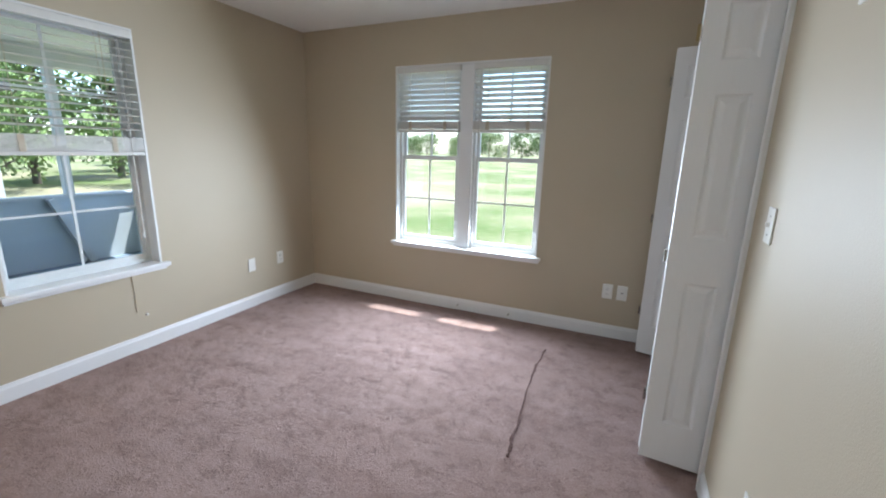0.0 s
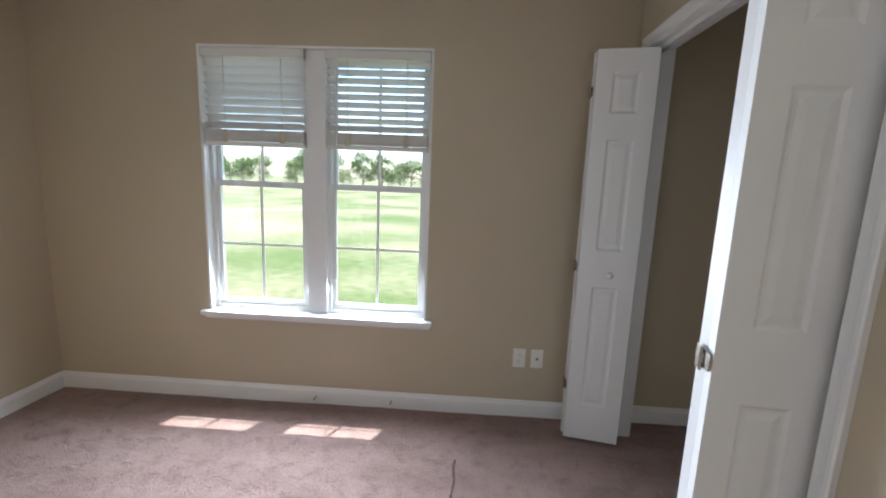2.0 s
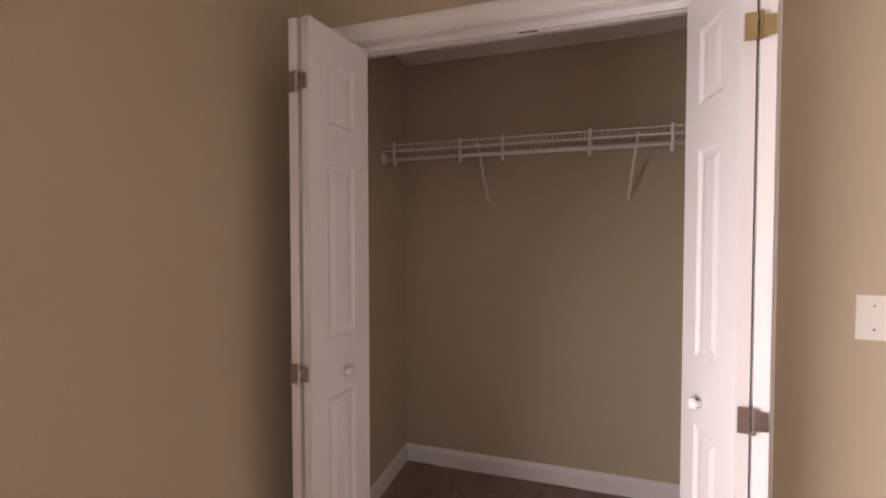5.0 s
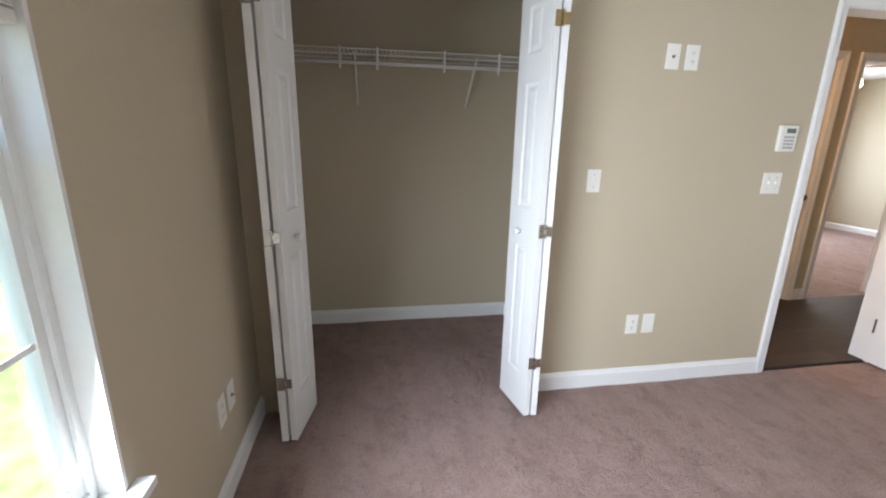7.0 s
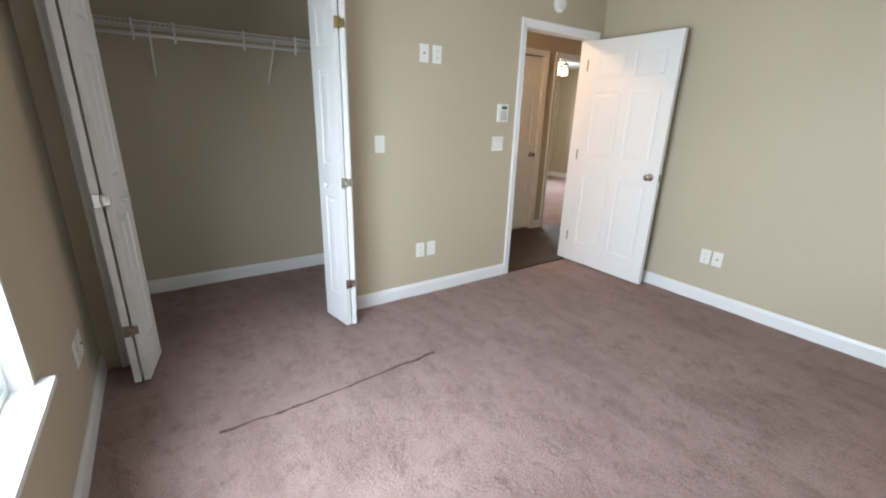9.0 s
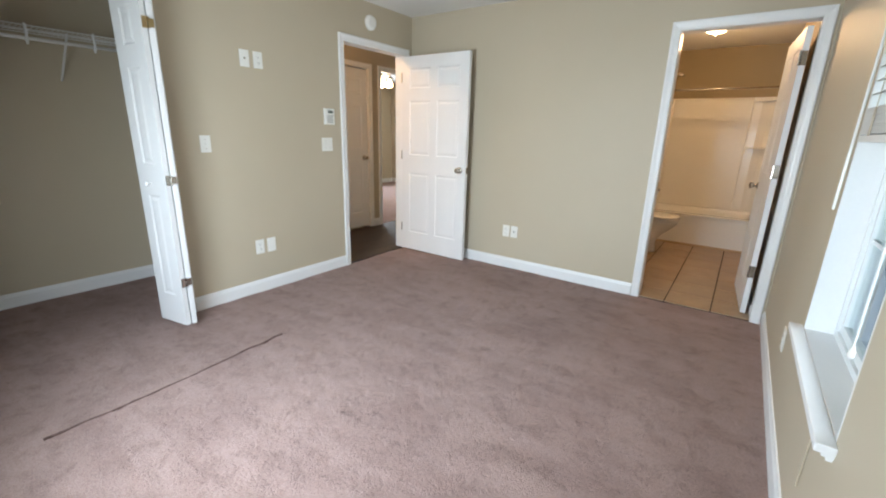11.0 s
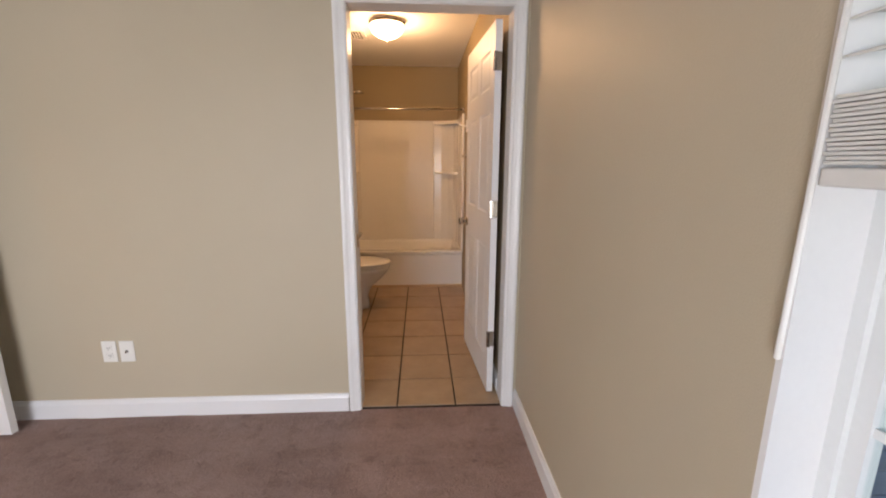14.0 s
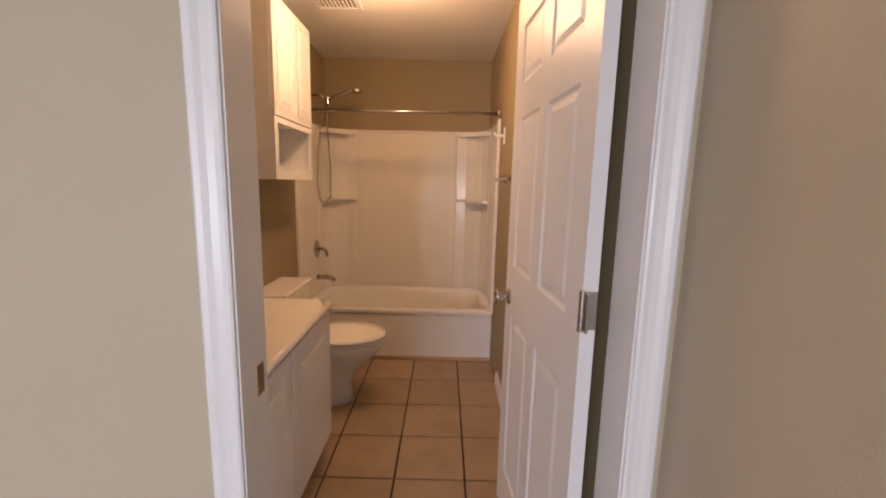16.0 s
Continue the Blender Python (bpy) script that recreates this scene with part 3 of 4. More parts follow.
def blind(u0, u1, top, stack_top, bottom, plane, axis, out, tilt, label, depth=0.03, pitch=0.042, cord=0.0, wand=0.0, wand_u=0.0):
    """A half-raised slatted blind: headrail, hanging slats, the gathered stack and bottom rail."""
    ob = thing("window_blind", label, "blind", group="half-raised blinds")

    def at(u, d, z):
        return (u, plane + out * d, z) if axis == "x" else (plane + out * d, u, z)

    def lay(dims):
        res = []
        for a0, a1, d0, d1, b0, b1 in dims:
            d0, d1 = sorted((plane + out * d0, plane + out * d1))
            res.append((a0, a1, d0, d1, b0, b1) if axis == "x" else (d0, d1, a0, a1, b0, b1))
        return res

    part("headrail", boxes(*lay([(u0, u1, depth - 0.028, depth + 0.028, top - 0.045, top)]), bevel=0.002), M_BLIND, ob)
    half = 0.025
    z = top - 0.045 - pitch * 0.6
    while z > stack_top + 0.02:
        bm = bmesh.new()
        rows = []
        for k in range(5):
            s = -half + 2 * half * k / 4
            crown = 0.003 * (1 - (s / half) ** 2)
            d, dz = s * math.cos(tilt), s * math.sin(tilt)
            rows.append([bm.verts.new(at(u, depth + d, z + dz + crown + o)) for o in (0.0, 0.0028) for u in (u0 + 0.006, u1 - 0.006)])
        for a, b in zip(rows, rows[1:]):
            bm.faces.new((a[0], a[1], b[1], b[0]))
            bm.faces.new((a[2], a[3], b[3], b[2]))
            bm.faces.new((a[0], a[2], b[2], b[0]))
            bm.faces.new((a[1], a[3], b[3], b[1]))
        bm.faces.new((rows[0][0], rows[0][1], rows[0][3], rows[0][2]))
        bm.faces.new((rows[-1][0], rows[-1][1], rows[-1][3], rows[-1][2]))
        part("slat", bm, M_BLIND, ob)
        z -= pitch
    zz = bottom + 0.028
    k = 0
    while zz < stack_top:
        j = 0.0015 * math.sin(k * 2.3)
        part("slat", boxes(*lay([(u0 + 0.006 + j, u1 - 0.006 + j, depth - half + j, depth + half + j, zz, zz + 0.0042)])), M_BLIND, ob)
        zz += 0.0058
        k += 1
    part("bottom_rail", boxes(*lay([(u0 + 0.004, u1 - 0.004, depth - half, depth + half, bottom, bottom + 0.024)]), bevel=0.003), M_BLIND, ob)
    for f in (0.22, 0.78):
        u = u0 + (u1 - u0) * f
        part("ladder_cord", tube(bmesh.new(), [at(u, depth - half - 0.002, top - 0.045), at(u, depth - half - 0.002, bottom + 0.02)], 0.0016, 6), M_TAPE, ob)
        part("ladder_cord", tube(bmesh.new(), [at(u, depth + half + 0.002, top - 0.045), at(u, depth + half + 0.002, bottom + 0.02)], 0.0016, 6), M_TAPE, ob)
        # Brown stain at the cord, added as a thin strip before the stack.
        part("cord_stain", boxes(*lay([(u - 0.014, u + 0.014, depth - half - 0.0035, depth - half - 0.0022, bottom + 0.02, stack_top)])), M_TAPE, ob)
    if cord:
        u = u0 + (u1 - u0) * 0.90
        part("pull_cord", tube(bmesh.new(), [at(u, 0.0, top - 0.04), at(u, -0.006, (top + cord) / 2), at(u, -0.004, cord)], 0.0022, 6), M_BLIND, ob)
        part("tassel", lathe([(0.003, cord + 0.02), (0.008, cord), (0.008, cord - 0.012), (0.003, cord - 0.016)], 10, "z", at(u, -0.004, 0)), M_BLIND, ob)
    if wand:
        part("tilt_wand", tube(bmesh.new(), [at(wand_u, -0.008, top - 0.03), at(wand_u - 0.012, -0.016, wand)], 0.0045, 8), M_BLIND, ob)
    return ob


nl = window("window_1", *NW, N, "x", 1, "white vinyl double window with grilles and deep sill", 2)
wl = window("window_2", *WW, W, "y", -1, "white vinyl single-hung window onto the porch", 1, deep=0.155)
for i, (a, b) in enumerate(nl):
    blind(a + 0.004, b - 0.004, NW[3] - 0.014, 1.636, 1.546, N, "x", 1, -0.72 if i == 0 else -0.5, "white slatted blind pulled half up in the double window", 0.032, 0.043, cord=0, wand=1.18 if i == 1 else 0, wand_u=a + 0.08)
blind(WW[0] + 0.014, WW[1] - 0.014, WW[3] - 0.014, 1.425, 1.315, W, "y", -1, 0.2, "white slatted blind with stained cords, pulled half up", 0.022, 0.044, cord=0.79, wand=1.07, wand_u=WW[0] + 0.03)


# ---- electrical plates ----
def plate(name, x, y, z, turn, label, category, style, w=0.072, h=0.115):
    """A wall plate; its face looks along +y before the turn."""
    ob = thing(name, label, category, pose(x, y, z, 0, 0, turn), "wall plates")
    part("cover", boxes((-w / 2, w / 2, 0.0, 0.006, -h / 2, h / 2), bevel=0.002), M_PLATE, ob)
    if style == "outlet":
        for dz in (-0.02, 0.02):
            sock = part("socket", boxes((-0.016, 0.016, 0.006, 0.008, dz - 0.014, dz + 0.014), bevel=0.002), M_PLATE, ob)
            for dx in (-0.006, 0.006):
                part("slot", boxes((dx - 0.0012, dx + 0.0012, 0.0081, 0.0086, dz - 0.002, dz + 0.006)), M_DARK, sock)
            part("slot", boxes((-0.002, 0.002, 0.0081, 0.0086, dz - 0.010, dz - 0.006)), M_DARK, sock)
    elif style == "switch":
        n = max(1, round(w / 0.06))
        for k in range(n):
            dx = (k - (n - 1) / 2) * 0.046
            part("toggle", boxes((dx - 0.0045, dx + 0.0045, 0.006, 0.016, -0.004, 0.010), bevel=0.001), M_PLATE, ob)
            part("toggle_slot", boxes((dx - 0.006, dx + 0.006, 0.006, 0.0066, -0.013, 0.013)), M_PLATE, ob)
            for dz in (-0.03, 0.03):
                part("screw", lathe([(0.003, 0.006), (0.0025, 0.0072)], 8, "y", (dx, 0, dz)), M_NICKEL, ob)
    elif style == "coax":
        part("jack", lathe([(0.007, 0.006), (0.007, 0.009), (0.0045, 0.009), (0.0045, 0.016)], 10, "y"), M_NICKEL, ob)
        part("jack_nut", lathe([(0.008, 0.006), (0.008, 0.0075)], 6, "y"), M_DARK, ob)
    else:
        part("jack_cover", boxes((-0.008, 0.008, 0.006, 0.0075, -0.008, 0.008)), M_PLATE, ob)
    return ob


plate("outlet", -0.02, N, 0.37, 180, "white duplex outlet low on the wall", "outlet", "outlet")
plate("cable_jack", 0.085, N, 0.37, 180, "white cable jack plate beside an outlet", "wall plate", "coax")
plate("phone_jack", W, 2.56, 0.375, -90, "white phone jack plate low on the wall", "wall plate", "phone")
plate("outlet", W, 2.885, 0.375, -90, "white duplex outlet low on the wall", "outlet", "outlet")
plate("outlet", W, 0.585, 0.36, -90, "white duplex outlet below the window", "outlet", "outlet")
plate("outlet", E, 1.325, 0.375, 90, "white duplex outlet low on the wall", "outlet", "outlet")
plate("phone_jack", E, 1.222, 0.375, 90, "white blank jack plate beside an outlet", "wall plate", "phone")
plate("light_switch", E, 1.655, 1.185, 90, "white single toggle light switch", "light switch", "switch")
plate("light_switch", E, 0.598, 1.175, 90, "white double toggle light switch by the door", "light switch", "switch", 0.116)
plate("cable_jack", E, 1.31, 1.785, 90, "white cable jack plate high on the wall", "wall plate", "coax")
plate("outlet", E, 1.205, 1.785, 90, "white outlet plate high on the wall", "outlet", "outlet")
plate("outlet", -0.76, S, 0.372, 0, "white duplex outlet low on the wall", "outlet", "outlet")
plate("cable_jack", -0.848, S, 0.372, 0, "white cable jack plate beside an outlet", "wall plate", "coax")

kp = thing("alarm_keypad", "white alarm keypad with grey display", "keypad", pose(E, 0.57, 1.413, 0, 0, 90))
part("housing", boxes((-0.055, 0.055, 0.0, 0.022, -0.068, 0.068), bevel=0.006), M_PLATE, kp)
part("display", boxes((-0.035, 0.02, 0.0222, 0.0232, 0.028, 0.052)), M_SCREEN, kp)
for r in range(4):
    for c in range(3):
        part("key", boxes((-0.03 + c * 0.022, -0.014 + c * 0.022, 0.0222, 0.0262, -0.052 + r * 0.018, -0.041 + r * 0.018), bevel=0.0008), M_KEY, kp)
sd = thing("smoke_detector", "white round smoke detector above the door", "smoke detector", pose(E, 0.03, 2.27, 0, 0, 90))
part("base", lathe([(0.066, 0.0), (0.066, 0.010), (0.058, 0.014)], 32, "y"), M_PLATE, sd, smooth=False)
part("cover", lathe([(0.056, 0.014), (0.053, 0.030), (0.040, 0.036), (0.018, 0.037)], 32, "y"), M_PLATE, sd)
part("test_button", lathe([(0.012, 0.037), (0.011, 0.040)], 16, "y"), M_PLATE, sd)
part("vent_slot", lathe([(0.047, 0.033), (0.047, 0.0341)], 32, "y"), M_BLIND, sd)

# cable hook below the west window
tc = thing("loose_cable", "thin white cable clip on the wall", "cable")
part("cord", tube(bmesh.new(), [(W + 0.004, 1.60, 0.53), (W + 0.005, 1.602, 0.40), (W + 0.006, 1.60, 0.27)], 0.0025, 6), M_WALL, tc)
part("clip", lathe([(0.010, 0.0), (0.008, 0.012), (0.003, 0.014)], 12, "x", (W, 1.66, 0.235)), M_PLATE, tc)
for sx in (-1.25, -0.78):
    st = thing("door_stop", "small white spring door stop on the baseboard", "door stop", pose(sx, N - 0.014, 0.045), "door stops")
    part("spring", tube(bmesh.new(), [(0, 0, 0), (0, -0.05, -0.004)], 0.005, 8), M_NICKEL, st)
    part("tip", tube(bmesh.new(), [(0, -0.05, -0.004), (0, -0.064, -0.005)], 0.008, 10), M_PLATE, st)

# ---- closet shelf ----
sh = thing("wire_shelf", "white coated wire closet shelf with hanging rod", "shelf")
SX0, SX1, SZ = 1.225, BACK - 0.008, 1.885
for x, z in ((SX1, SZ), ((SX0 + SX1) / 2, SZ), (SX0, SZ), (SX0 - 0.004, SZ - 0.032)):
    part("deck_wire", tube(bmesh.new(), [(x, CS + 0.004, z), (x, CN - 0.004, z)], 0.0036, 6), M_WIRE, sh)
bm = bmesh.new()
n = int((CN - CS) / 0.0254)
for k in range(1, n):
    y = CS + k * 0.0254
    tube(bm, [(SX1, y, SZ + 0.004), (SX0, y, SZ + 0.004), (SX0 - 0.006, y, SZ - 0.032)], 0.0014, 5)
part("wire_mesh", bm, M_WIRE, sh)["kind"] = "stuff"
part("hanging_rod", tube(bmesh.new(), [(SX0 + 0.012, CS + 0.004, SZ - 0.075), (SX0 + 0.012, CN - 0.004, SZ - 0.075)], 0.011, 12), M_WIRE, sh, smooth=True)
for y in (1.963, 2.31, 2.719, 2.937, 3.30):
    part("rod_hook", tube(bmesh.new(), [(SX0, y, SZ + 0.012), (SX0 - 0.003, y, SZ - 0.04), (SX0 + 0.0, y, SZ - 0.085), (SX0 + 0.012, y, SZ - 0.105), (SX0 + 0.026, y, SZ - 0.085)], 0.0075, 8), M_WIRE, sh)
for y in (2.10, 2.85):
    part("brace", tube(bmesh.new(), [(SX0 + 0.02, y, SZ - 0.012), (BACK - 0.004, y, SZ - 0.29)], 0.007, 8), M_WIRE, sh)
for y, s in ((CN, -1), (CS, 1)):
    part("end_bracket", lathe([(0.03, 0.0), (0.028, s * 0.008), (0.016, s * 0.016)], 18, "y", (SX0 + 0.012, y, SZ - 0.07)), M_WIRE, sh)

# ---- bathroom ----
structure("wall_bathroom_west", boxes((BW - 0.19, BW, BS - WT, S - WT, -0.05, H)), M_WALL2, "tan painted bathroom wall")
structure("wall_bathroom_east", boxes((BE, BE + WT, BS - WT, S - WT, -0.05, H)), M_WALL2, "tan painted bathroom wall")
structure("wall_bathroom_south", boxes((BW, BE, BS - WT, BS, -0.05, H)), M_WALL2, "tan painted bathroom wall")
structure("ceiling_bathroom", boxes((BW - 0.19, BE + WT, BS - WT, S - WT, H, H + 0.1)), M_CEIL, "white bathroom ceiling", "ceiling")
baseboard("baseboard_bathroom_west", BW, -2.50, BW, S - WT - 0.02, 1, 0)
bfloor = structure("floor_bathroom", boxes((BW, BE, BS, S - WT, -0.06, -0.006), (BD[0] - 0.02, BD[1] + 0.02, S - WT, S - 0.02, -0.06, -0.006)), M_GROUT, "dark grout bed under tan tiles", "floor")
TUB = -2.91
part("caulk_strip", boxes((BW, BE, TUB + 0.001, TUB + 0.02, -0.006, 0.022), bevel=0.004), M_CAULK, bfloor)

# bathtub
bt = thing("bathtub", "white alcove bathtub with plain apron", "bathtub")
RIM = 0.40
part("apron", boxes((BW + 0.002, BE - 0.002, TUB - 0.05, TUB, -0.004, RIM - 0.035), (BW + 0.002, BE - 0.002, TUB - 0.06, TUB + 0.012, RIM - 0.035, RIM), bevel=0.008), M_PORC, bt)
bm = bmesh.new()
x0, x1, y0, y1 = BW + 0.002, BE - 0.002, BS + 0.002, TUB - 0.055
loops = []
for inset, z, rr in ((0.0, RIM, 0.0), (0.055, RIM, 0.12), (0.075, RIM - 0.03, 0.12), (0.12, 0.12, 0.14), (0.20, 0.06, 0.12)):
    ax0, ax1, ay0, ay1 = x0 + inset, x1 - inset, y0 + inset, y1 - inset * 0.5
    ring = []
    for cx, cy, a0 in ((ax1 - rr, ay1 - rr, 0), (ax0 + rr, ay1 - rr, 90), (ax0 + rr, ay0 + rr, 180), (ax1 - rr, ay0 + rr, 270)):
        for k in range(7):
            a = radians(a0 + 15 * k)
            ring.append(bm.verts.new((cx + rr * math.cos(a), cy + rr * math.sin(a), z)))
    loops.append(ring)
for a, b in zip(loops, loops[1:]):
    for i in range(28):
        j = (i + 1) % 28
        bm.faces.new((a[i], a[j], b[j], b[i]))
bm.faces.new(loops[-1])
bmesh.ops.remove_doubles(bm, verts=bm.verts[:], dist=0.0002)
part("basin", bm, M_PORC, bt, smooth=True)

# surround
sr = thing("tub_surround", "white moulded fibreglass tub surround with corner shelves", "tub surround")
TOP = 1.83
part("back_panel", boxes((BW + 0.30, BE - 0.30, BS + 0.001, BS + 0.012, RIM + 0.002, TOP - 0.02), bevel=0.003), M_FIBRE, sr)
part("side_panel", boxes((BW + 0.001, BW + 0.014, BS + 0.02, TUB + 0.06, RIM + 0.002, TOP), bevel=0.003), M_FIBRE, sr)
part("side_panel", boxes((BE - 0.014, BE - 0.001, BS + 0.02, TUB + 0.06, RIM + 0.002, TOP), bevel=0.003), M_FIBRE, sr)
part("edge_trim", boxes((BW + 0.001, BW + 0.024, TUB + 0.045, TUB + 0.07, RIM + 0.03, TOP + 0.004), bevel=0.005), M_FIBRE, sr)
part("edge_trim", boxes((BE - 0.024, BE - 0.001, TUB + 0.045, TUB + 0.07, RIM + 0.03, TOP + 0.004), bevel=0.005), M_FIBRE, sr)
part("top_lip", boxes((BW + 0.30, BE - 0.30, BS + 0.001, BS + 0.022, TOP - 0.02, TOP), bevel=0.004), M_FIBRE, sr)
for sx, cx in ((1, BW), (-1, BE)):
    bm = bmesh.new()
    prof = [(0.012, 0.30), (0.02, 0.285), (0.024, 0.20), (0.06, 0.10), (0.12, 0.06), (0.20, 0.03), (0.285, 0.022), (0.30, 0.012)]
    ring = [[bm.verts.new((cx + sx * px, BS + py, z)) for px, py in prof] for z in (RIM + 0.002, TOP)]
    for i in range(len(prof) - 1):
        bm.faces.new((ring[0][i], ring[0][i + 1], ring[1][i + 1], ring[1][i]))
    back = [[bm.verts.new((cx + sx * px, BS + py, z)) for px, py in ((0.30, 0.001), (0.001, 0.001), (0.001, 0.30))] for z in (RIM + 0.002, TOP)]
    bm.faces.new(ring[1] + back[1])
    bm.faces.new((ring[0][-1], back[0][0], back[1][0], ring[1][-1]))
    part("corner_panel", bm, M_FIBRE, sr)
    for z in (1.23, TOP - 0.03):
        bm = bmesh.new()
        pts = [(0.005, 0.005), (0.285, 0.005), (0.275, 0.06), (0.20, 0.115), (0.115, 0.20), (0.06, 0.275), (0.005, 0.285)]
        lo = [bm.verts.new((cx + sx * px, BS + py, z - 0.022)) for px, py in pts]
        hi = [bm.verts.new((cx + sx * px, BS + py, z)) for px, py in pts]
        bm.faces.new(lo)
        bm.faces.new(hi)
        for i in range(len(pts)):
            j = (i + 1) % len(pts)
            bm.faces.new((lo[i], lo[j], hi[j], hi[i]))
        part("corner_shelf", bm, M_FIBRE, sr)

rod = thing("shower_rod", "polished metal shower curtain rod", "curtain rod")
part("bar", tube(bmesh.new(), [(BW + 0.004, TUB + 0.0, 1.875), (BE - 0.004, TUB + 0.0, 1.875)], 0.0125, 14), M_NICKEL, rod, smooth=True)
for cx, s in ((BW, 1), (BE, -1)):
    part("flange", lathe([(0.028, 0.0), (0.028, s * 0.008), (0.018, s * 0.022)], 18, "x", (cx, TUB, 1.875)), M_NICKEL, rod)

FY = -3.28
shw = thing("hand_shower", "chrome hand shower with curved hose", "shower")
part("arm", tube(bmesh.new(), [(BE, FY, 2.05), (BE - 0.07, FY, 2.05), (BE - 0.12, FY, 2.02)], 0.010, 10), M_NICKEL, shw, smooth=True)
part("mount", lathe([(0.022, 0.0), (0.020, 0.05), (0.012, 0.055)], 14, "z", (BE - 0.13, FY, 1.985)), M_NICKEL, shw)
part("handle", tube(bmesh.new(), [(BE - 0.12, FY, 1.99), (BE - 0.20, FY, 2.045), (BE - 0.30, FY, 2.085), (BE - 0.36, FY, 2.095)], 0.014, 12), M_NICKEL, shw, smooth=True)
part("spray_head", lathe([(0.020, 0.03), (0.048, 0.012), (0.048, 0.0), (0.040, -0.004)], 20, "z", (BE - 0.37, FY, 2.075)), M_NICKEL, shw)
part("hose", tube(bmesh.new(), [(BE - 0.12, FY, 1.98), (BE - 0.085, FY + 0.03, 1.85), (BE - 0.06, FY + 0.05, 1.6), (BE - 0.05, FY + 0.045, 1.32), (BE - 0.06, FY + 0.02, 1.21), (BE - 0.10, FY, 1.19), (BE - 0.135, FY - 0.02, 1.24), (BE - 0.135, FY - 0.03, 1.5), (BE - 0.12, FY - 0.02, 1.8), (BE - 0.13, FY, 1.985)], 0.0065, 8), M_NICKEL, shw, smooth=True)
fct = thing("tub_faucet", "nickel tub valve lever and spout", "faucet")
part("escutcheon", lathe([(0.075, 0.0), (0.072, -0.008), (0.045, -0.014), (0.03, -0.02)], 28, "x", (BE - 0.014, FY, 0.80)), M_NICKEL, fct, smooth=True)
part("lever", tube(bmesh.new(), [(BE - 0.03, FY, 0.80), (BE - 0.075, FY, 0.80), (BE - 0.095, FY, 0.775), (BE - 0.10, FY, 0.735)], 0.013, 10), M_NICKEL, fct, smooth=True)
part("spout", tube(bmesh.new(), [(BE - 0.014, FY, 0.555), (BE - 0.10, FY, 0.555), (BE - 0.145, FY, 0.545), (BE - 0.155, FY, 0.52)], 0.021, 12), M_NICKEL, fct, smooth=True)
hk = thing("towel_hook", "white double robe hook on the wall", "hook", pose(BW, -2.62, 1.69))
part("back_plate", boxes((0.0, 0.010, -0.018, 0.018, -0.055, 0.055), bevel=0.003), M_TRIM, hk)
part("peg", tube(bmesh.new(), [(0.008, 0.0, 0.0), (0.06, 0.0, 0.005), (0.075, 0, 0.02)], 0.008, 8), M_TRIM, hk)
tb = thing("towel_bar", "metal towel bar on the wall", "towel bar")
part("bar", tube(bmesh.new(), [(BW + 0.06, -2.50, 1.405), (BW + 0.06, -1.95, 1.405)], 0.009, 10), M_NICKEL, tb)
for y in (-2.49, -1.96):
    part("post", lathe([(0.024, 0.0), (0.022, 0.008), (0.012, 0.015), (0.012, 0.06), (0.006, 0.07)], 14, "x", (BW, y, 1.405)), M_NICKEL, tb)

# vanity
VX, VY0, VY1, VZ = -1.905, -1.765, -0.715, 0.80
va = thing("vanity_cabinet", "white bathroom vanity cabinet with panelled doors", "cabinet")
part("body", boxes((VX + 0.02, BE - 0.001, VY0 + 0.012, VY1, 0.085, VZ - 0.032), (VX + 0.07, BE - 0.001, VY0 + 0.02, VY1, -0.004, 0.085)), M_DOOR, va)
for k in range(2):
    a, b = VY0 + 0.015 + k * 0.515, VY0 + 0.015 + k * 0.515 + 0.505
    d = part("door", boxes((VX + 0.004, VX + 0.0195, a, b, 0.11, VZ - 0.055), bevel=0.003), M_DOOR, va)
    bm = bmesh.new()
    loops = []
    for i, dx in ((0.055, 0.0042), (0.065, 0.0095), (0.075, 0.0095), (0.10, 0.0020)):
        loops.append([bm.verts.new((VX + dx, y, z)) for y, z in ((a + i, 0.11 + i), (b - i, 0.11 + i), (b - i, VZ - 0.055 - i), (a + i, VZ - 0.055 - i))])
    for p, q in zip(loops, loops[1:]):
        for i in range(4):
            bm.faces.new((p[i], p[(i + 1) % 4], q[(i + 1) % 4], q[i]))
    bm.faces.new(loops[-1])
    for v in bm.verts:
        v.co.x -= 0.002
    part("raised_panel", bm, M_DOOR, d)
vt = thing("bathroom_sink", "white cultured marble sink top with oval basin", "sink")
SC = (VX + 0.27, -1.17)
bm = bmesh.new()
ns = 32
outer, inner, bowl, deep = [], [], [], []
for k in range(ns):
    a = 2 * math.pi * k / ns
    c, s = math.cos(a), math.sin(a)
    t = min((0.5 * (BE - 0.001 - VX)) / max(1e-6, abs(c)) if abs(c) > 1e-6 else 9, 0.5 * (VY1 - VY0) / max(1e-6, abs(s)))
    outer.append(((VX + BE) / 2 + t * c, (VY0 + VY1) / 2 + t * s))
    inner.append((SC[0] + 0.185 * c, SC[1] + 0.235 * s))
ringA = [bm.verts.new((x, y, VZ)) for x, y in outer]
ringL = [bm.verts.new((x, y, VZ - 0.032)) for x, y in outer]
ringB = [bm.verts.new((x, y, VZ)) for x, y in inner]
ringC = [bm.verts.new((SC[0] + (x - SC[0]) * 0.96, SC[1] + (y - SC[1]) * 0.96, VZ + 0.008)) for x, y in inner]
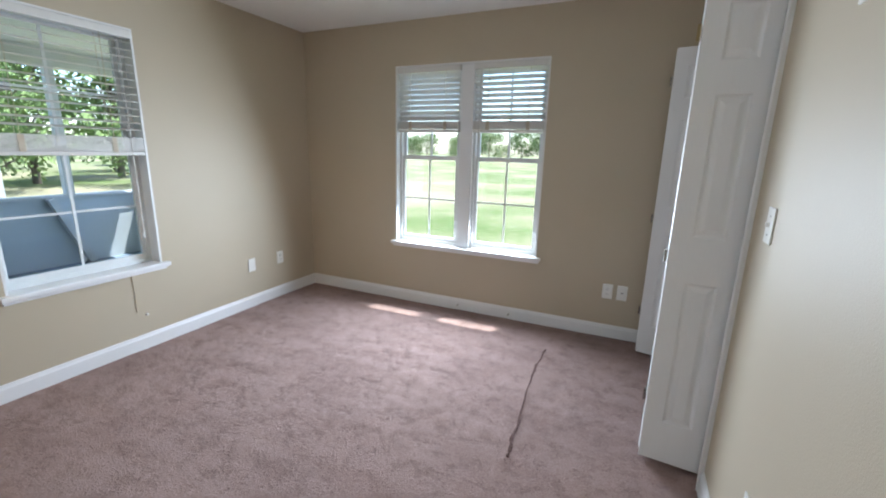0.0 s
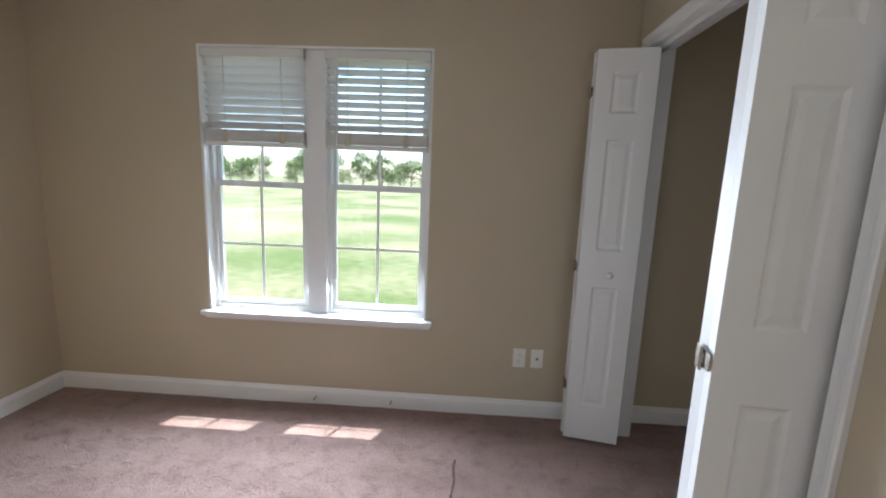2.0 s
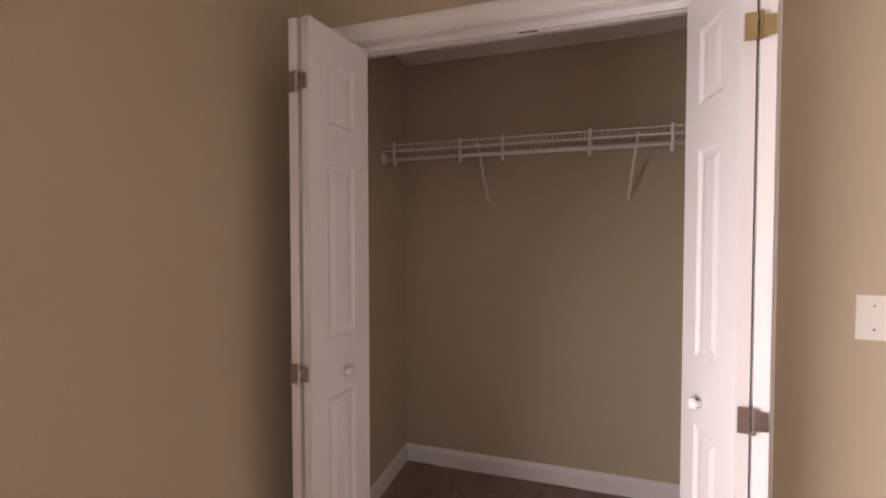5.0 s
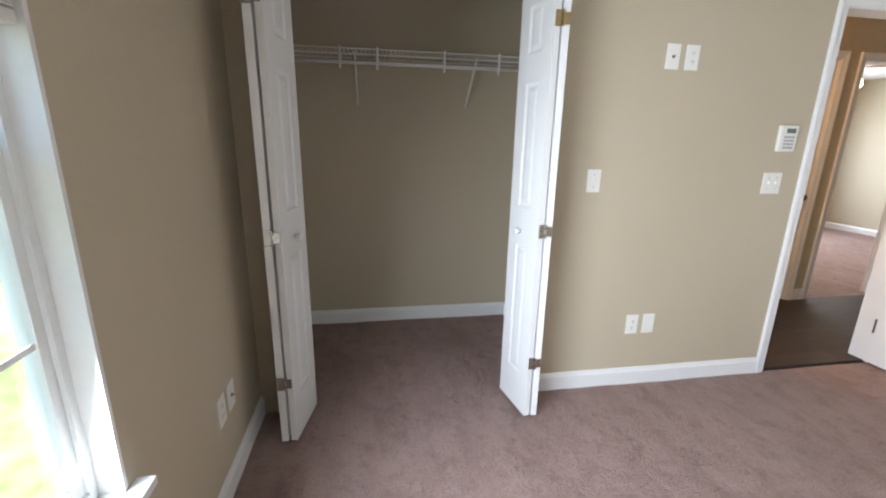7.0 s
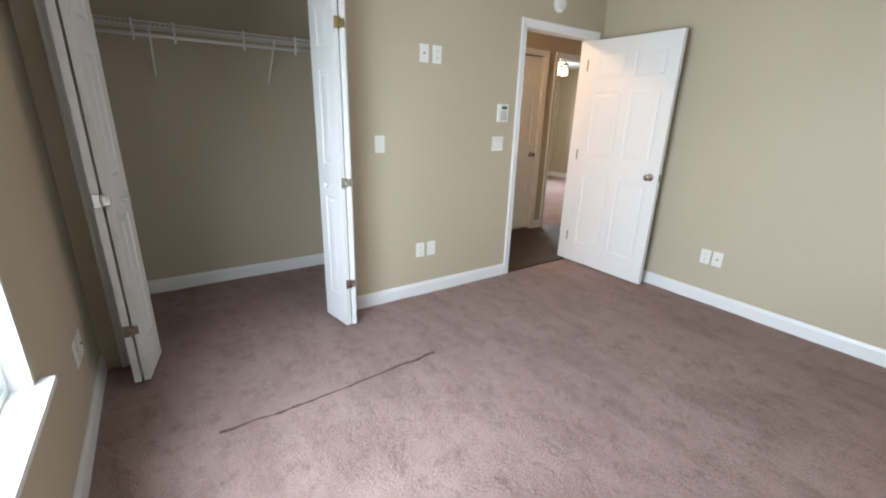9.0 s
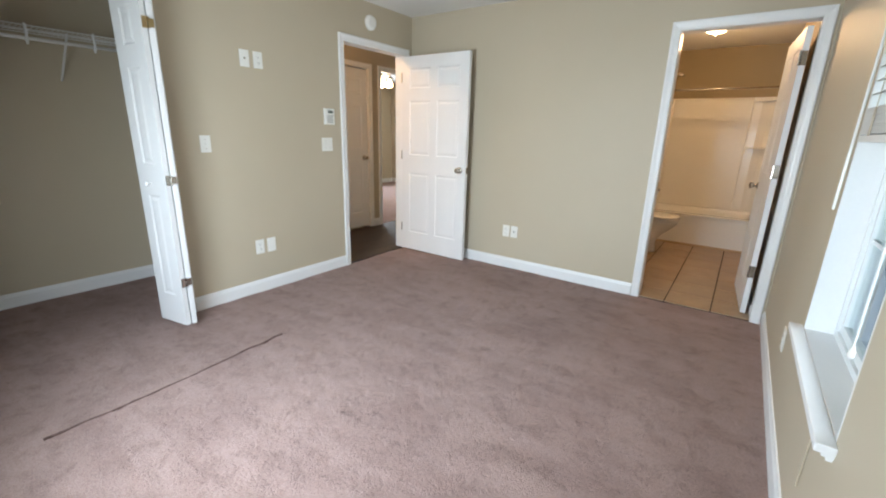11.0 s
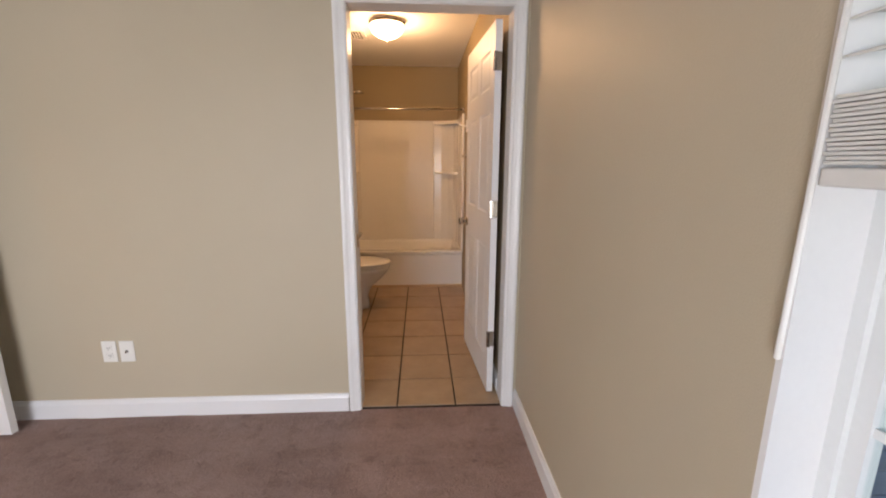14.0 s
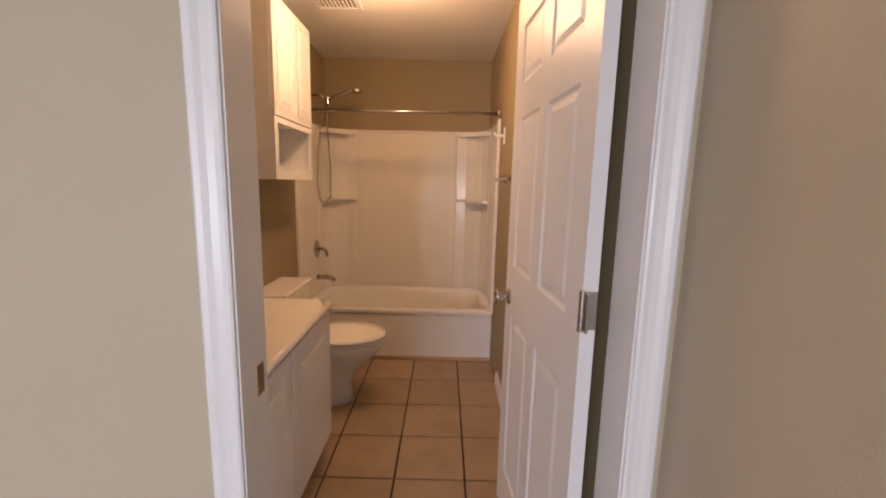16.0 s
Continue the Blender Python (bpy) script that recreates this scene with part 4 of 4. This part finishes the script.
ringD = [bm.verts.new((SC[0] + (x - SC[0]) * 0.88, SC[1] + (y - SC[1]) * 0.88, VZ - 0.004)) for x, y in inner]
ringE = [bm.verts.new((SC[0] + (x - SC[0]) * 0.6, SC[1] + (y - SC[1]) * 0.6, VZ - 0.11)) for x, y in inner]
for p, q in ((ringL, ringA), (ringA, ringB), (ringB, ringC), (ringC, ringD), (ringD, ringE)):
    for i in range(ns):
        j = (i + 1) % ns
        bm.faces.new((p[i], p[j], q[j], q[i]))
bm.faces.new(ringE)
part("slab", bm, M_COUNTER, vt)
part("front_edge", tube(bmesh.new(), [(VX, VY0, VZ - 0.016), (VX, VY1, VZ - 0.016)], 0.016, 12), M_COUNTER, vt, smooth=True)
part("backsplash", boxes((BE - 0.02, BE - 0.001, VY0, VY1, VZ + 0.001, VZ + 0.085), bevel=0.004), M_COUNTER, vt)
part("overflow_hole", lathe([(0.008, 0.0), (0.007, -0.002)], 12, "x", (SC[0] + 0.148, SC[1] - 0.03, VZ - 0.03)), M_NICKEL, vt)

# wall cabinet
wc = thing("wall_cabinet", "white wall cabinet with two doors and open shelf", "cabinet")
CX, CY0, CY1, CZ0, CZ1, CD = -1.57, -2.60, -2.00, 1.375, 2.30, 1.70
part("carcass", boxes((CX + 0.016, BE - 0.001, CY1 - 0.016, CY1, CZ0, CZ1), (CX + 0.016, BE - 0.001, CY0, CY0 + 0.016, CZ0, CZ1),
                      (CX + 0.016, BE - 0.001, CY0 + 0.016, CY1 - 0.016, CZ0, CZ0 + 0.016), (CX + 0.016, BE - 0.001, CY0 + 0.016, CY1 - 0.016, CZ1 - 0.016, CZ1),
                      (CX + 0.016, BE - 0.001, CY0 + 0.016, CY1 - 0.016, CD, CD + 0.016), (BE - 0.006, BE - 0.001, CY0 + 0.016, CY1 - 0.016, CZ0 + 0.016, CD)), M_DOOR, wc)
part("face_frame", boxes((CX, CX + 0.016, CY1 - 0.04, CY1, CZ0, CD), (CX, CX + 0.016, CY0, CY0 + 0.04, CZ0, CD), (CX, CX + 0.016, CY0 + 0.04, CY1 - 0.04, CZ0, CZ0 + 0.045),
                         (CX, CX + 0.016, CY0 + 0.04, CY1 - 0.04, CD - 0.03, CD), (CX, CX + 0.016, CY0 + 0.04, CY0 + 0.09, CZ0 + 0.045, CZ0 + 0.07), (CX, CX + 0.016, CY1 - 0.09, CY1 - 0.04, CZ0 + 0.045, CZ0 + 0.07)), M_DOOR, wc)
for k in range(2):
    a, b = CY0 + 0.004 + k * 0.298, CY0 + 0.298 + k * 0.298
    d = part("door", boxes((CX - 0.004, CX + 0.0155, a, b, CD + 0.004, CZ1), bevel=0.003), M_DOOR, wc)
    bm = bmesh.new()
    loops = []
    for i, dx in ((0.045, -0.0042), (0.053, 0.003), (0.062, 0.003), (0.09, -0.006)):
        loops.append([bm.verts.new((CX + dx - 0.003, y, z)) for y, z in ((a + i, CD + i), (b - i, CD + i), (b - i, CZ1 - i), (a + i, CZ1 - i))])
    for p, q in zip(loops, loops[1:]):
        for i in range(4):
            bm.faces.new((p[i], p[(i + 1) % 4], q[(i + 1) % 4], q[i]))
    bm.faces.new(loops[-1])
    part("raised_panel", bm, M_DOOR, d)

# toilet
TY = -2.27
tl = thing("toilet", "white two-piece toilet with closed lid", "toilet")


def oval(bm, rings, n=28):
    """Stacked ovals: centre x, half length, half width, height."""
    loops = [[bm.verts.new((cx + a * math.cos(2 * math.pi * k / n), TY + b * math.sin(2 * math.pi * k / n), z)) for k in range(n)] for cx, a, b, z in rings]
    for p, q in zip(loops, loops[1:]):
        for i in range(n):
            bm.faces.new((p[i], p[(i + 1) % n], q[(i + 1) % n], q[i]))
    bm.faces.new(loops[0])
    bm.faces.new(loops[-1])
    return bm


part("bowl", oval(bmesh.new(), [(-1.75, 0.15, 0.105, -0.004), (-1.75, 0.145, 0.10, 0.04), (-1.76, 0.125, 0.085, 0.12), (-1.78, 0.14, 0.095, 0.20), (-1.81, 0.20, 0.135, 0.28), (-1.83, 0.245, 0.175, 0.35), (-1.84, 0.255, 0.185, 0.39), (-1.84, 0.25, 0.18, 0.40)]), M_PORC, tl, smooth=True)
part("seat", oval(bmesh.new(), [(-1.84, 0.255, 0.188, 0.404), (-1.84, 0.262, 0.194, 0.410), (-1.84, 0.258, 0.19, 0.422)]), M_PORC, tl, smooth=True)
part("lid", oval(bmesh.new(), [(-1.842, 0.256, 0.188, 0.427), (-1.842, 0.263, 0.195, 0.434), (-1.842, 0.258, 0.19, 0.445), (-1.842, 0.20, 0.14, 0.451)]), M_PORC, tl, smooth=True)
part("tank", boxes((BE - 0.205, BE - 0.015, TY - 0.22, TY + 0.22, 0.40, 0.70), bevel=0.015), M_PORC, tl)
part("tank_lid", boxes((BE - 0.22, BE - 0.005, TY - 0.235, TY + 0.235, 0.702, 0.735), bevel=0.010), M_PORC, tl)
part("pedestal_back", boxes((BE - 0.30, BE - 0.03, TY - 0.10, TY + 0.10, 0.20, 0.40), bevel=0.02), M_PORC, tl)
part("flush_lever", tube(bmesh.new(), [(BE - 0.205, TY + 0.16, 0.64), (BE - 0.222, TY + 0.16, 0.64), (BE - 0.224, TY + 0.10, 0.635)], 0.006, 8), M_NICKEL, tl)

# ceiling lamp and vent
lamp = thing("ceiling_lamp", "round frosted glass flush ceiling lamp, lit", "ceiling lamp", pose(-2.13, -2.08, H))
part("canopy", lathe([(0.14, 0.0), (0.145, -0.015), (0.135, -0.03)], 32), M_NICKEL, lamp)
sh2 = part("shade", lathe([(0.13, -0.03), (0.135, -0.05), (0.12, -0.085), (0.08, -0.115), (0.03, -0.13), (0.006, -0.132)], 32), M_LAMP, lamp, smooth=True)
sh2.visible_shadow = False
part("finial", lathe([(0.008, -0.13), (0.010, -0.14), (0.004, -0.15)], 12), M_NICKEL, lamp)
vn = thing("ceiling_vent", "white louvred ceiling exhaust vent", "vent", pose(-1.775, -2.45, H))
part("frame", boxes((-0.14, 0.14, -0.14, -0.12, -0.012, 0.0), (-0.14, 0.14, 0.12, 0.14, -0.012, 0.0), (-0.14, -0.12, -0.12, 0.12, -0.012, 0.0), (0.12, 0.14, -0.12, 0.12, -0.012, 0.0)), M_TRIM, vn)
part("backing", boxes((-0.12, 0.12, -0.12, 0.12, -0.002, -0.0005)), M_DARK, vn)
for k in range(10):
    part("slat", boxes((-0.12 + k * 0.024 + 0.004, -0.12 + k * 0.024 + 0.014, -0.12, 0.12, -0.011, -0.003)), M_TRIM, vn)

# ---- hall and second bedroom ----
structure("wall_hall_east", boxes((HX, HX + WT, HD[1] + 0.02, CS - WT, -0.05, H), (HX, HX + WT, RD[1] + 0.02, HD[0] - 0.02, -0.05, H), (HX, HX + WT, -3.2, RD[0] - 0.02, -0.05, H),
                                  (HX, HX + WT, HD[0] - 0.02, HD[1] + 0.02, 2.08, H), (HX, HX + WT, RD[0] - 0.02, RD[1] + 0.02, 2.08, H)), M_WALL, "beige hall wall with two doorways")
structure("wall_hall_south", boxes((E + WT, HX, -3.2, -3.08, -0.05, H)), M_WALL, "beige hall end wall")
structure("ceiling_hall", boxes((E + WT, HX + WT, -3.2, CS - WT, H, H + 0.1)), M_CEIL, "white hall ceiling", "ceiling")
hfloor = structure("floor_hall", boxes((E + 0.03, HX + 0.02, -3.08, CS - WT, -0.06, -0.012)), M_DARK, "dark underlay below wood-look planks", "floor")
casing("door_frame_hall", HD[0], HD[1], 2.06, HX, -1, "y", WT, "white painted hall door casing", False)
casing("door_frame_bedroom", RD[0], RD[1], 2.06, HX, -1, "y", WT, "white painted second bedroom door casing")
hd = door("door_hall", 0.78, along((HX + 0.04, HD[1] - 0.005), (HX + 0.04, HD[0] + 0.005), 0.02), "white six-panel hall door, closed")
knob(hd, 0.71, 0.93, -1, M_NICKEL)
structure("closet_hall_backing", boxes((HX + WT, HX + WT + 0.05, HD[0] - 0.1, HD[1] + 0.1, -0.05, H)), M_WALL, "wall behind the hall door")
baseboard("baseboard_hall", HX, HD[0] - CW - 0.005, HX, RD[1] + CW + 0.005, -1, 0)
carpet("floor_bedroom", HX + 0.02, 5.0, -5.2, -0.9, 0.12, "pale mauve carpet in the second bedroom")
structure("wall_bedroom_south", boxes((HX + WT, 5.12, -5.32, -5.2, -0.05, H)), M_WALL, "beige second bedroom wall")
# Opening and window are out of view, added to let daylight in.
structure("wall_bedroom_east", boxes((5.0, 5.12, -5.2, -4.2, -0.05, H), (5.0, 5.12, -3.0, -0.78, -0.05, H), (5.0, 5.12, -4.2, -3.0, -0.05, 0.575), (5.0, 5.12, -4.2, -3.0, 2.09, H)), M_WALL, "beige second bedroom wall with an added window opening")
window("window_3", -4.2, -3.0, 0.6, 2.09, 5.0, "y", 1, "white vinyl window added out of view in the second bedroom", 1)
structure("wall_bedroom_north", boxes((HX + WT, 5.0, -0.9, -0.78, -0.05, H)), M_WALL, "beige second bedroom wall")
structure("wall_bedroom_west", boxes((HX, HX + WT, -5.32, -3.2, -0.05, H)), M_WALL, "beige second bedroom wall")
structure("ceiling_bedroom", boxes((HX + WT, 5.12, -5.32, -0.78, H, H + 0.1)), M_CEIL, "white second bedroom ceiling", "ceiling")
baseboard("baseboard_bedroom_south", HX + WT, -5.2, 5.0, -5.2, 0, 1)
baseboard("baseboard_bedroom_east", 5.0, -5.2, 5.0, -0.9, -1, 0)
fan = thing("ceiling_fan", "dark-bladed ceiling fan with lit glass shades", "ceiling fan", pose(2.6, -2.4, H))
part("rod", lathe([(0.06, 0.0), (0.05, -0.03), (0.014, -0.05), (0.014, -0.16)], 16), M_NICKEL, fan)
part("motor", lathe([(0.06, -0.16), (0.11, -0.18), (0.11, -0.25), (0.06, -0.28)], 24), M_NICKEL, fan)
for k in range(5):
    bm = boxes((0.16, 0.62, -0.06, 0.06, -0.225, -0.217), (0.09, 0.18, -0.02, 0.02, -0.224, -0.218))
    bmesh.ops.rotate(bm, verts=bm.verts[:], cent=(0, 0, 0), matrix=Matrix.Rotation(radians(72 * k + 14), 3, "Z"))
    part("blade", bm, M_FAN, fan)
for k in range(3):
    a = radians(120 * k)
    s = part("shade", lathe([(0.02, -0.30), (0.05, -0.35), (0.06, -0.41), (0.045, -0.43)], 16, "z", (0.09 * math.cos(a), 0.09 * math.sin(a), 0)), M_FANLAMP, fan)
    s.visible_shadow = False
hl = thing("hall_lamp", "round frosted glass hall ceiling lamp, lit", "ceiling lamp", pose(1.08, 0.75, H))
part("canopy", lathe([(0.14, 0.0), (0.14, -0.03)], 24), M_NICKEL, hl)
s = part("shade", lathe([(0.13, -0.03), (0.12, -0.08), (0.06, -0.12), (0.01, -0.13)], 24), M_LAMP, hl)
s.visible_shadow = False

# ---- outdoors ----
G = -0.45
structure("ground", boxes((-400, 400, -400, 400, G - 1.0, G)), M_GRASS, "mown lawn with dry sandy patches", "ground")
structure("house_foundation", boxes((W - XT, 5.12, -7.0, N + WT, G - 0.1, -0.31)), M_PANEL, "grey painted foundation wall")
# Unseen roof; the north overhang is sized to keep sun off the upper sashes.
structure("house_roof", boxes((W - XT - 0.05, 5.5, -7.4, N + 0.525, H + 0.12, H + 0.3)), M_ROOF, "unseen flat dark roof slab, its eave set to shade the upper sashes", "roof")

# porch
PW, PN, PS, DZ = -6.40, 3.75, -6.0, -0.12
pf = structure("floor_porch", boxes((PW, W - XT, PS, PN, G, DZ - 0.04)), M_DARK, "joists under the porch boards", "porch floor")
structure("ceiling_porch", boxes((PW - 0.3, W - XT, PS - 0.3, PN + 0.3, 2.45, 2.55)), M_SIDING, "white porch ceiling", "ceiling")
structure("roof_porch", boxes((PW - 0.35, W - XT - 0.06, PS - 0.35, PN + 0.35, 2.56, 2.66)), M_ROOF, "dark porch roof", "roof")
KT = 0.72
kw = thing("wall_porch", "grey-white panelled porch knee wall with cap rail", "porch wall", kind="structure")
for dims in ((PW, PW + 0.06, PS, -2.48, DZ - 0.04, KT), (PW, PW + 0.06, -1.42, PN, DZ - 0.04, KT), (PW + 0.06, W - XT, PS, PS + 0.06, DZ - 0.04, KT), (PW + 0.06, W - XT, PN - 0.06, PN, DZ - 0.04, KT)):
    part("knee_panel", boxes(dims), M_PANEL, kw)
for dims in ((PW - 0.03, PW + 0.10, PS, -2.48, KT, KT + 0.035), (PW - 0.03, PW + 0.10, -1.42, PN, KT, KT + 0.035), (PW + 0.10, W - XT, PS - 0.03, PS + 0.10, KT, KT + 0.035), (PW + 0.10, W - XT, PN - 0.10, PN + 0.03, KT, KT + 0.035)):
    part("cap_rail", boxes(dims, bevel=0.004), M_SIDING, kw)
for y in (PS + 0.05, -4.7, -3.6, -2.53, -1.37, -0.2, 0.9, 1.95, 2.85, PN - 0.06):
    part("post", boxes((PW + 0.002, PW + 0.092, y - 0.045, y + 0.045, KT + 0.035, 2.45), bevel=0.004), M_SIDING, kw)
for x in (-5.6, -4.8, -4.0):
    part("post", boxes((x - 0.04, x + 0.04, PS + 0.0, PS + 0.08, KT + 0.035, 2.45), bevel=0.004), M_SIDING, kw)
    part("post", boxes((x - 0.04, x + 0.04, PN - 0.08, PN, KT + 0.035, 2.45), bevel=0.004), M_SIDING, kw)
part("beam", boxes((PW, PW + 0.1, PS, PN, 2.25, 2.45)), M_SIDING, kw)
part("beam", boxes((PW + 0.1, W - XT, PN - 0.1, PN, 2.25, 2.45)), M_SIDING, kw)
part("beam", boxes((PW + 0.1, W - XT, PS, PS + 0.1, 2.25, 2.45)), M_SIDING, kw)
bm = bmesh.new()
tube(bm, [(PW + 0.12, 2.95, DZ), (PW + 0.12, 2.62, KT)], 0.05, 4)
part("brace", bm, M_SIDING, kw)

# lattice screen door
ld = thing("lattice_door", "dark-framed porch screen door with white lattice", "door", pose(PW + 0.03, -1.95, DZ))
for y in (-0.50, 0.46):
    part("stile", boxes((-0.02, 0.02, y, y + 0.05, 0.0, 2.0)), M_DECK, ld)
for z in (0.0, 0.62, 1.28, 1.94):
    part("rail", boxes((-0.02, 0.02, -0.45, 0.46, z, z + 0.06)), M_DECK, ld)
part("mid_stile", boxes((-0.018, 0.018, -0.02, 0.02, 0.06, 1.94)), M_DECK, ld)
for s in (-1, 1):
    bm = bmesh.new()
    for k in range(-14, 30):
        c = k * 0.11
        pts = []
        for y in (-0.45, 0.46):
            pts.append((y, c + s * y))
        (ya, za), (yb, zb) = pts
        lo, hi = 0.06, 1.94

        def clip(y0, z0, y1, z1):
            ts = [0.0, 1.0]
            dz = z1 - z0
            t0, t1 = sorted(((lo - z0) / dz, (hi - z0) / dz))
            t0, t1 = max(0.0, t0), min(1.0, t1)
            return None if t0 >= t1 else (y0 + (y1 - y0) * t0, z0 + dz * t0, y0 + (y1 - y0) * t1, z0 + dz * t1)

        r = clip(ya, za, yb, zb)
        if r:
            tube(bm, [(s * 0.006, r[0], r[1]), (s * 0.006, r[2], r[3])], 0.013, 4)
    part("lattice", bm, M_SIDING, ld, "white diagonal lattice strips")


# neighbouring shed with lap siding
shed = thing("shed", "white lap-sided shed beside the lawn", "shed", pose(-10.6, 1.6, G))
part("wall", boxes((-1.5, 1.5, -1.6, 1.6, 0.0, 2.6)), M_SIDING, shed)
for k in range(17):
    part("siding_board", boxes((1.5, 1.516, -1.6, 1.6, k * 0.15, k * 0.15 + 0.142)), M_SIDING, shed)
    part("siding_board", boxes((-1.5, 1.5, 1.6, 1.616, k * 0.15, k * 0.15 + 0.142)), M_SIDING, shed)
part("roof", boxes((-1.75, 1.75, -1.85, 1.85, 2.6, 2.72)), M_ROOF, shed)


def tree_data(seed, h, r):
    """A tapered trunk with limbs, and a crown of many small leaf clumps."""
    rnd = random.Random(seed)
    bm = bmesh.new()
    rings = []
    for k in range(6):
        z = h * 0.7 * k / 5
        rr = 0.022 * h * (1 - 0.75 * k / 5)
        rings.append([bm.verts.new((rr * math.cos(a * math.pi / 4) + 0.02 * k, rr * math.sin(a * math.pi / 4), z)) for a in range(8)])
    for a, b in zip(rings, rings[1:]):
        for i in range(8):
            bm.faces.new((a[i], a[(i + 1) % 8], b[(i + 1) % 8], b[i]))
    tips = []
    for k in range(12):
        a, z0 = rnd.uniform(0, 6.28), h * rnd.uniform(0.06, 0.5)
        tip = (r * rnd.uniform(0.5, 0.9) * math.cos(a), r * rnd.uniform(0.5, 0.9) * math.sin(a), z0 + h * rnd.uniform(0.12, 0.3))
        tube(bm, [(0, 0, z0), ((tip[0]) * 0.5, tip[1] * 0.5, z0 + (tip[2] - z0) * 0.6), tip], 0.006 * h, 5)
        tips.append(tip)
    trunk = mesh_of(bm, "trunk")
    verts, faces = [], []
    lobes = tips + [(0, 0, h * 0.8), (0.3 * r, 0.2 * r, h * 0.88), (-0.4 * r, 0, h * 0.75)]
    for _ in range(2600):
        c = lobes[rnd.randrange(len(lobes))]
        d = Vector((rnd.gauss(0, 1), rnd.gauss(0, 1), rnd.gauss(0, 0.8)))
        d = d.normalized() * r * 0.5 * rnd.random() ** 0.4
        p = Vector(c) + d
        s = rnd.uniform(0.10, 0.24) * h / 8
        u = Vector((rnd.gauss(0, 1), rnd.gauss(0, 1), rnd.gauss(0, 1))).normalized()
        v = u.orthogonal().normalized()
        w = u.cross(v)
        i = len(verts)
        verts += [p - v * s, p + w * s * 0.6, p + v * s, p - w * s * 0.6 + u * s * 0.3]
        faces.append((i, i + 1, i + 2, i + 3))
    crown = bpy.data.meshes.new("crown")
    crown.from_pydata([tuple(v) for v in verts], [], faces)
    trunk.materials.append(M_BARK)
    crown.materials.append(M_LEAF)
    return trunk, crown


KINDS = [tree_data(s, h, r) for s, h, r in ((1, 8.0, 2.6), (2, 6.0, 2.6), (3, 9.5, 2.8), (4, 4.2, 2.4))]
rnd = random.Random(7)
spots = [(-95 + k * 3.1 + rnd.uniform(-1.5, 1.5), 92 + rnd.uniform(-8, 12), rnd.choice((0, 1, 1, 3))) for k in range(64)]
spots += [(-34 + rnd.uniform(-5, 5), -26 + k * 3.6 + rnd.uniform(-1.3, 1.3), rnd.randrange(4)) for k in range(20)]
spots += [(-20.5, 6.6, 1), (-24, 9.5, 0), (-19, 11.5, 3), (-27, 4.5, 2), (-26, 14, 2), (-22, 1.8, 3)]
for x, y, k in spots:
    tr = thing("tree", "leafy green tree at the edge of the lawn", "tree", pose(x, y, G, 0, 0, rnd.uniform(0, 360)) @ Matrix.Scale(rnd.uniform(0.8, 1.2), 4), "trees round the lawn")
    for nm, me in zip(("trunk", "crown"), KINDS[k]):
        o = new(nm, me)
        o.parent = tr

# ---- pieces of the floors ----
def shared(name, me, parent, m):
    o = new(name, me)
    o.parent = parent
    o.matrix_basis = m
    return o


# bathroom tiles: joints on a 0.332 m grid
P = 0.332
cache = {}
for i in range(-3, 5):
    for j in range(-4, 8):
        x0, y0 = -2.244 + (i - 1) * P + 0.005, -2.218 + j * P + 0.005
        x1, y1 = x0 + P - 0.010, y0 + P - 0.010
        cx0, cx1, cy0, cy1 = max(x0, BW + 0.002), min(x1, BE - 0.002), max(y0, TUB + 0.02), min(y1, S - 0.022)
        if y0 >= S - WT - 0.01:
            cx0, cx1 = max(cx0, BD[0]), min(cx1, BD[1])
        if cx1 - cx0 < 0.02 or cy1 - cy0 < 0.02:
            continue
        dims = (round(cx1 - cx0, 3), round(cy1 - cy0, 3))
        if dims not in cache:
            cache[dims] = mesh_of(boxes((0, dims[0], 0, dims[1], -0.009, 0.0), bevel=0.0012), "tile")
            cache[dims].materials.append(M_TILE)
        shared("tile", cache[dims], bfloor, pose(cx0, cy0, 0.001))
# hall planks
plank = mesh_of(boxes((0, 0.148, 0, 1.196, -0.008, 0.0), bevel=0.0008), "plank")
plank.materials.append(M_WOOD)
for i in range(7):
    for j in range(4):
        y = -3.05 + j * 1.2 - (i * 0.43) % 1.2 + 0.35
        if y + 1.196 < CS - WT:
            shared("plank", plank, hfloor, pose(E + 0.035 + i * 0.15, y, -0.004))
# porch boards, laid across the porch
board = mesh_of(boxes((0, W - XT - PW - 0.08, 0, 0.136, -0.03, 0.0), bevel=0.003), "deck_board")
board.materials.append(M_DECK)
k = 0
while PS + 0.06 + k * 0.142 < PN - 0.2:
    shared("deck_board", board, pf, pose(PW + 0.065, PS + 0.065 + k * 0.142, DZ))
    k += 1
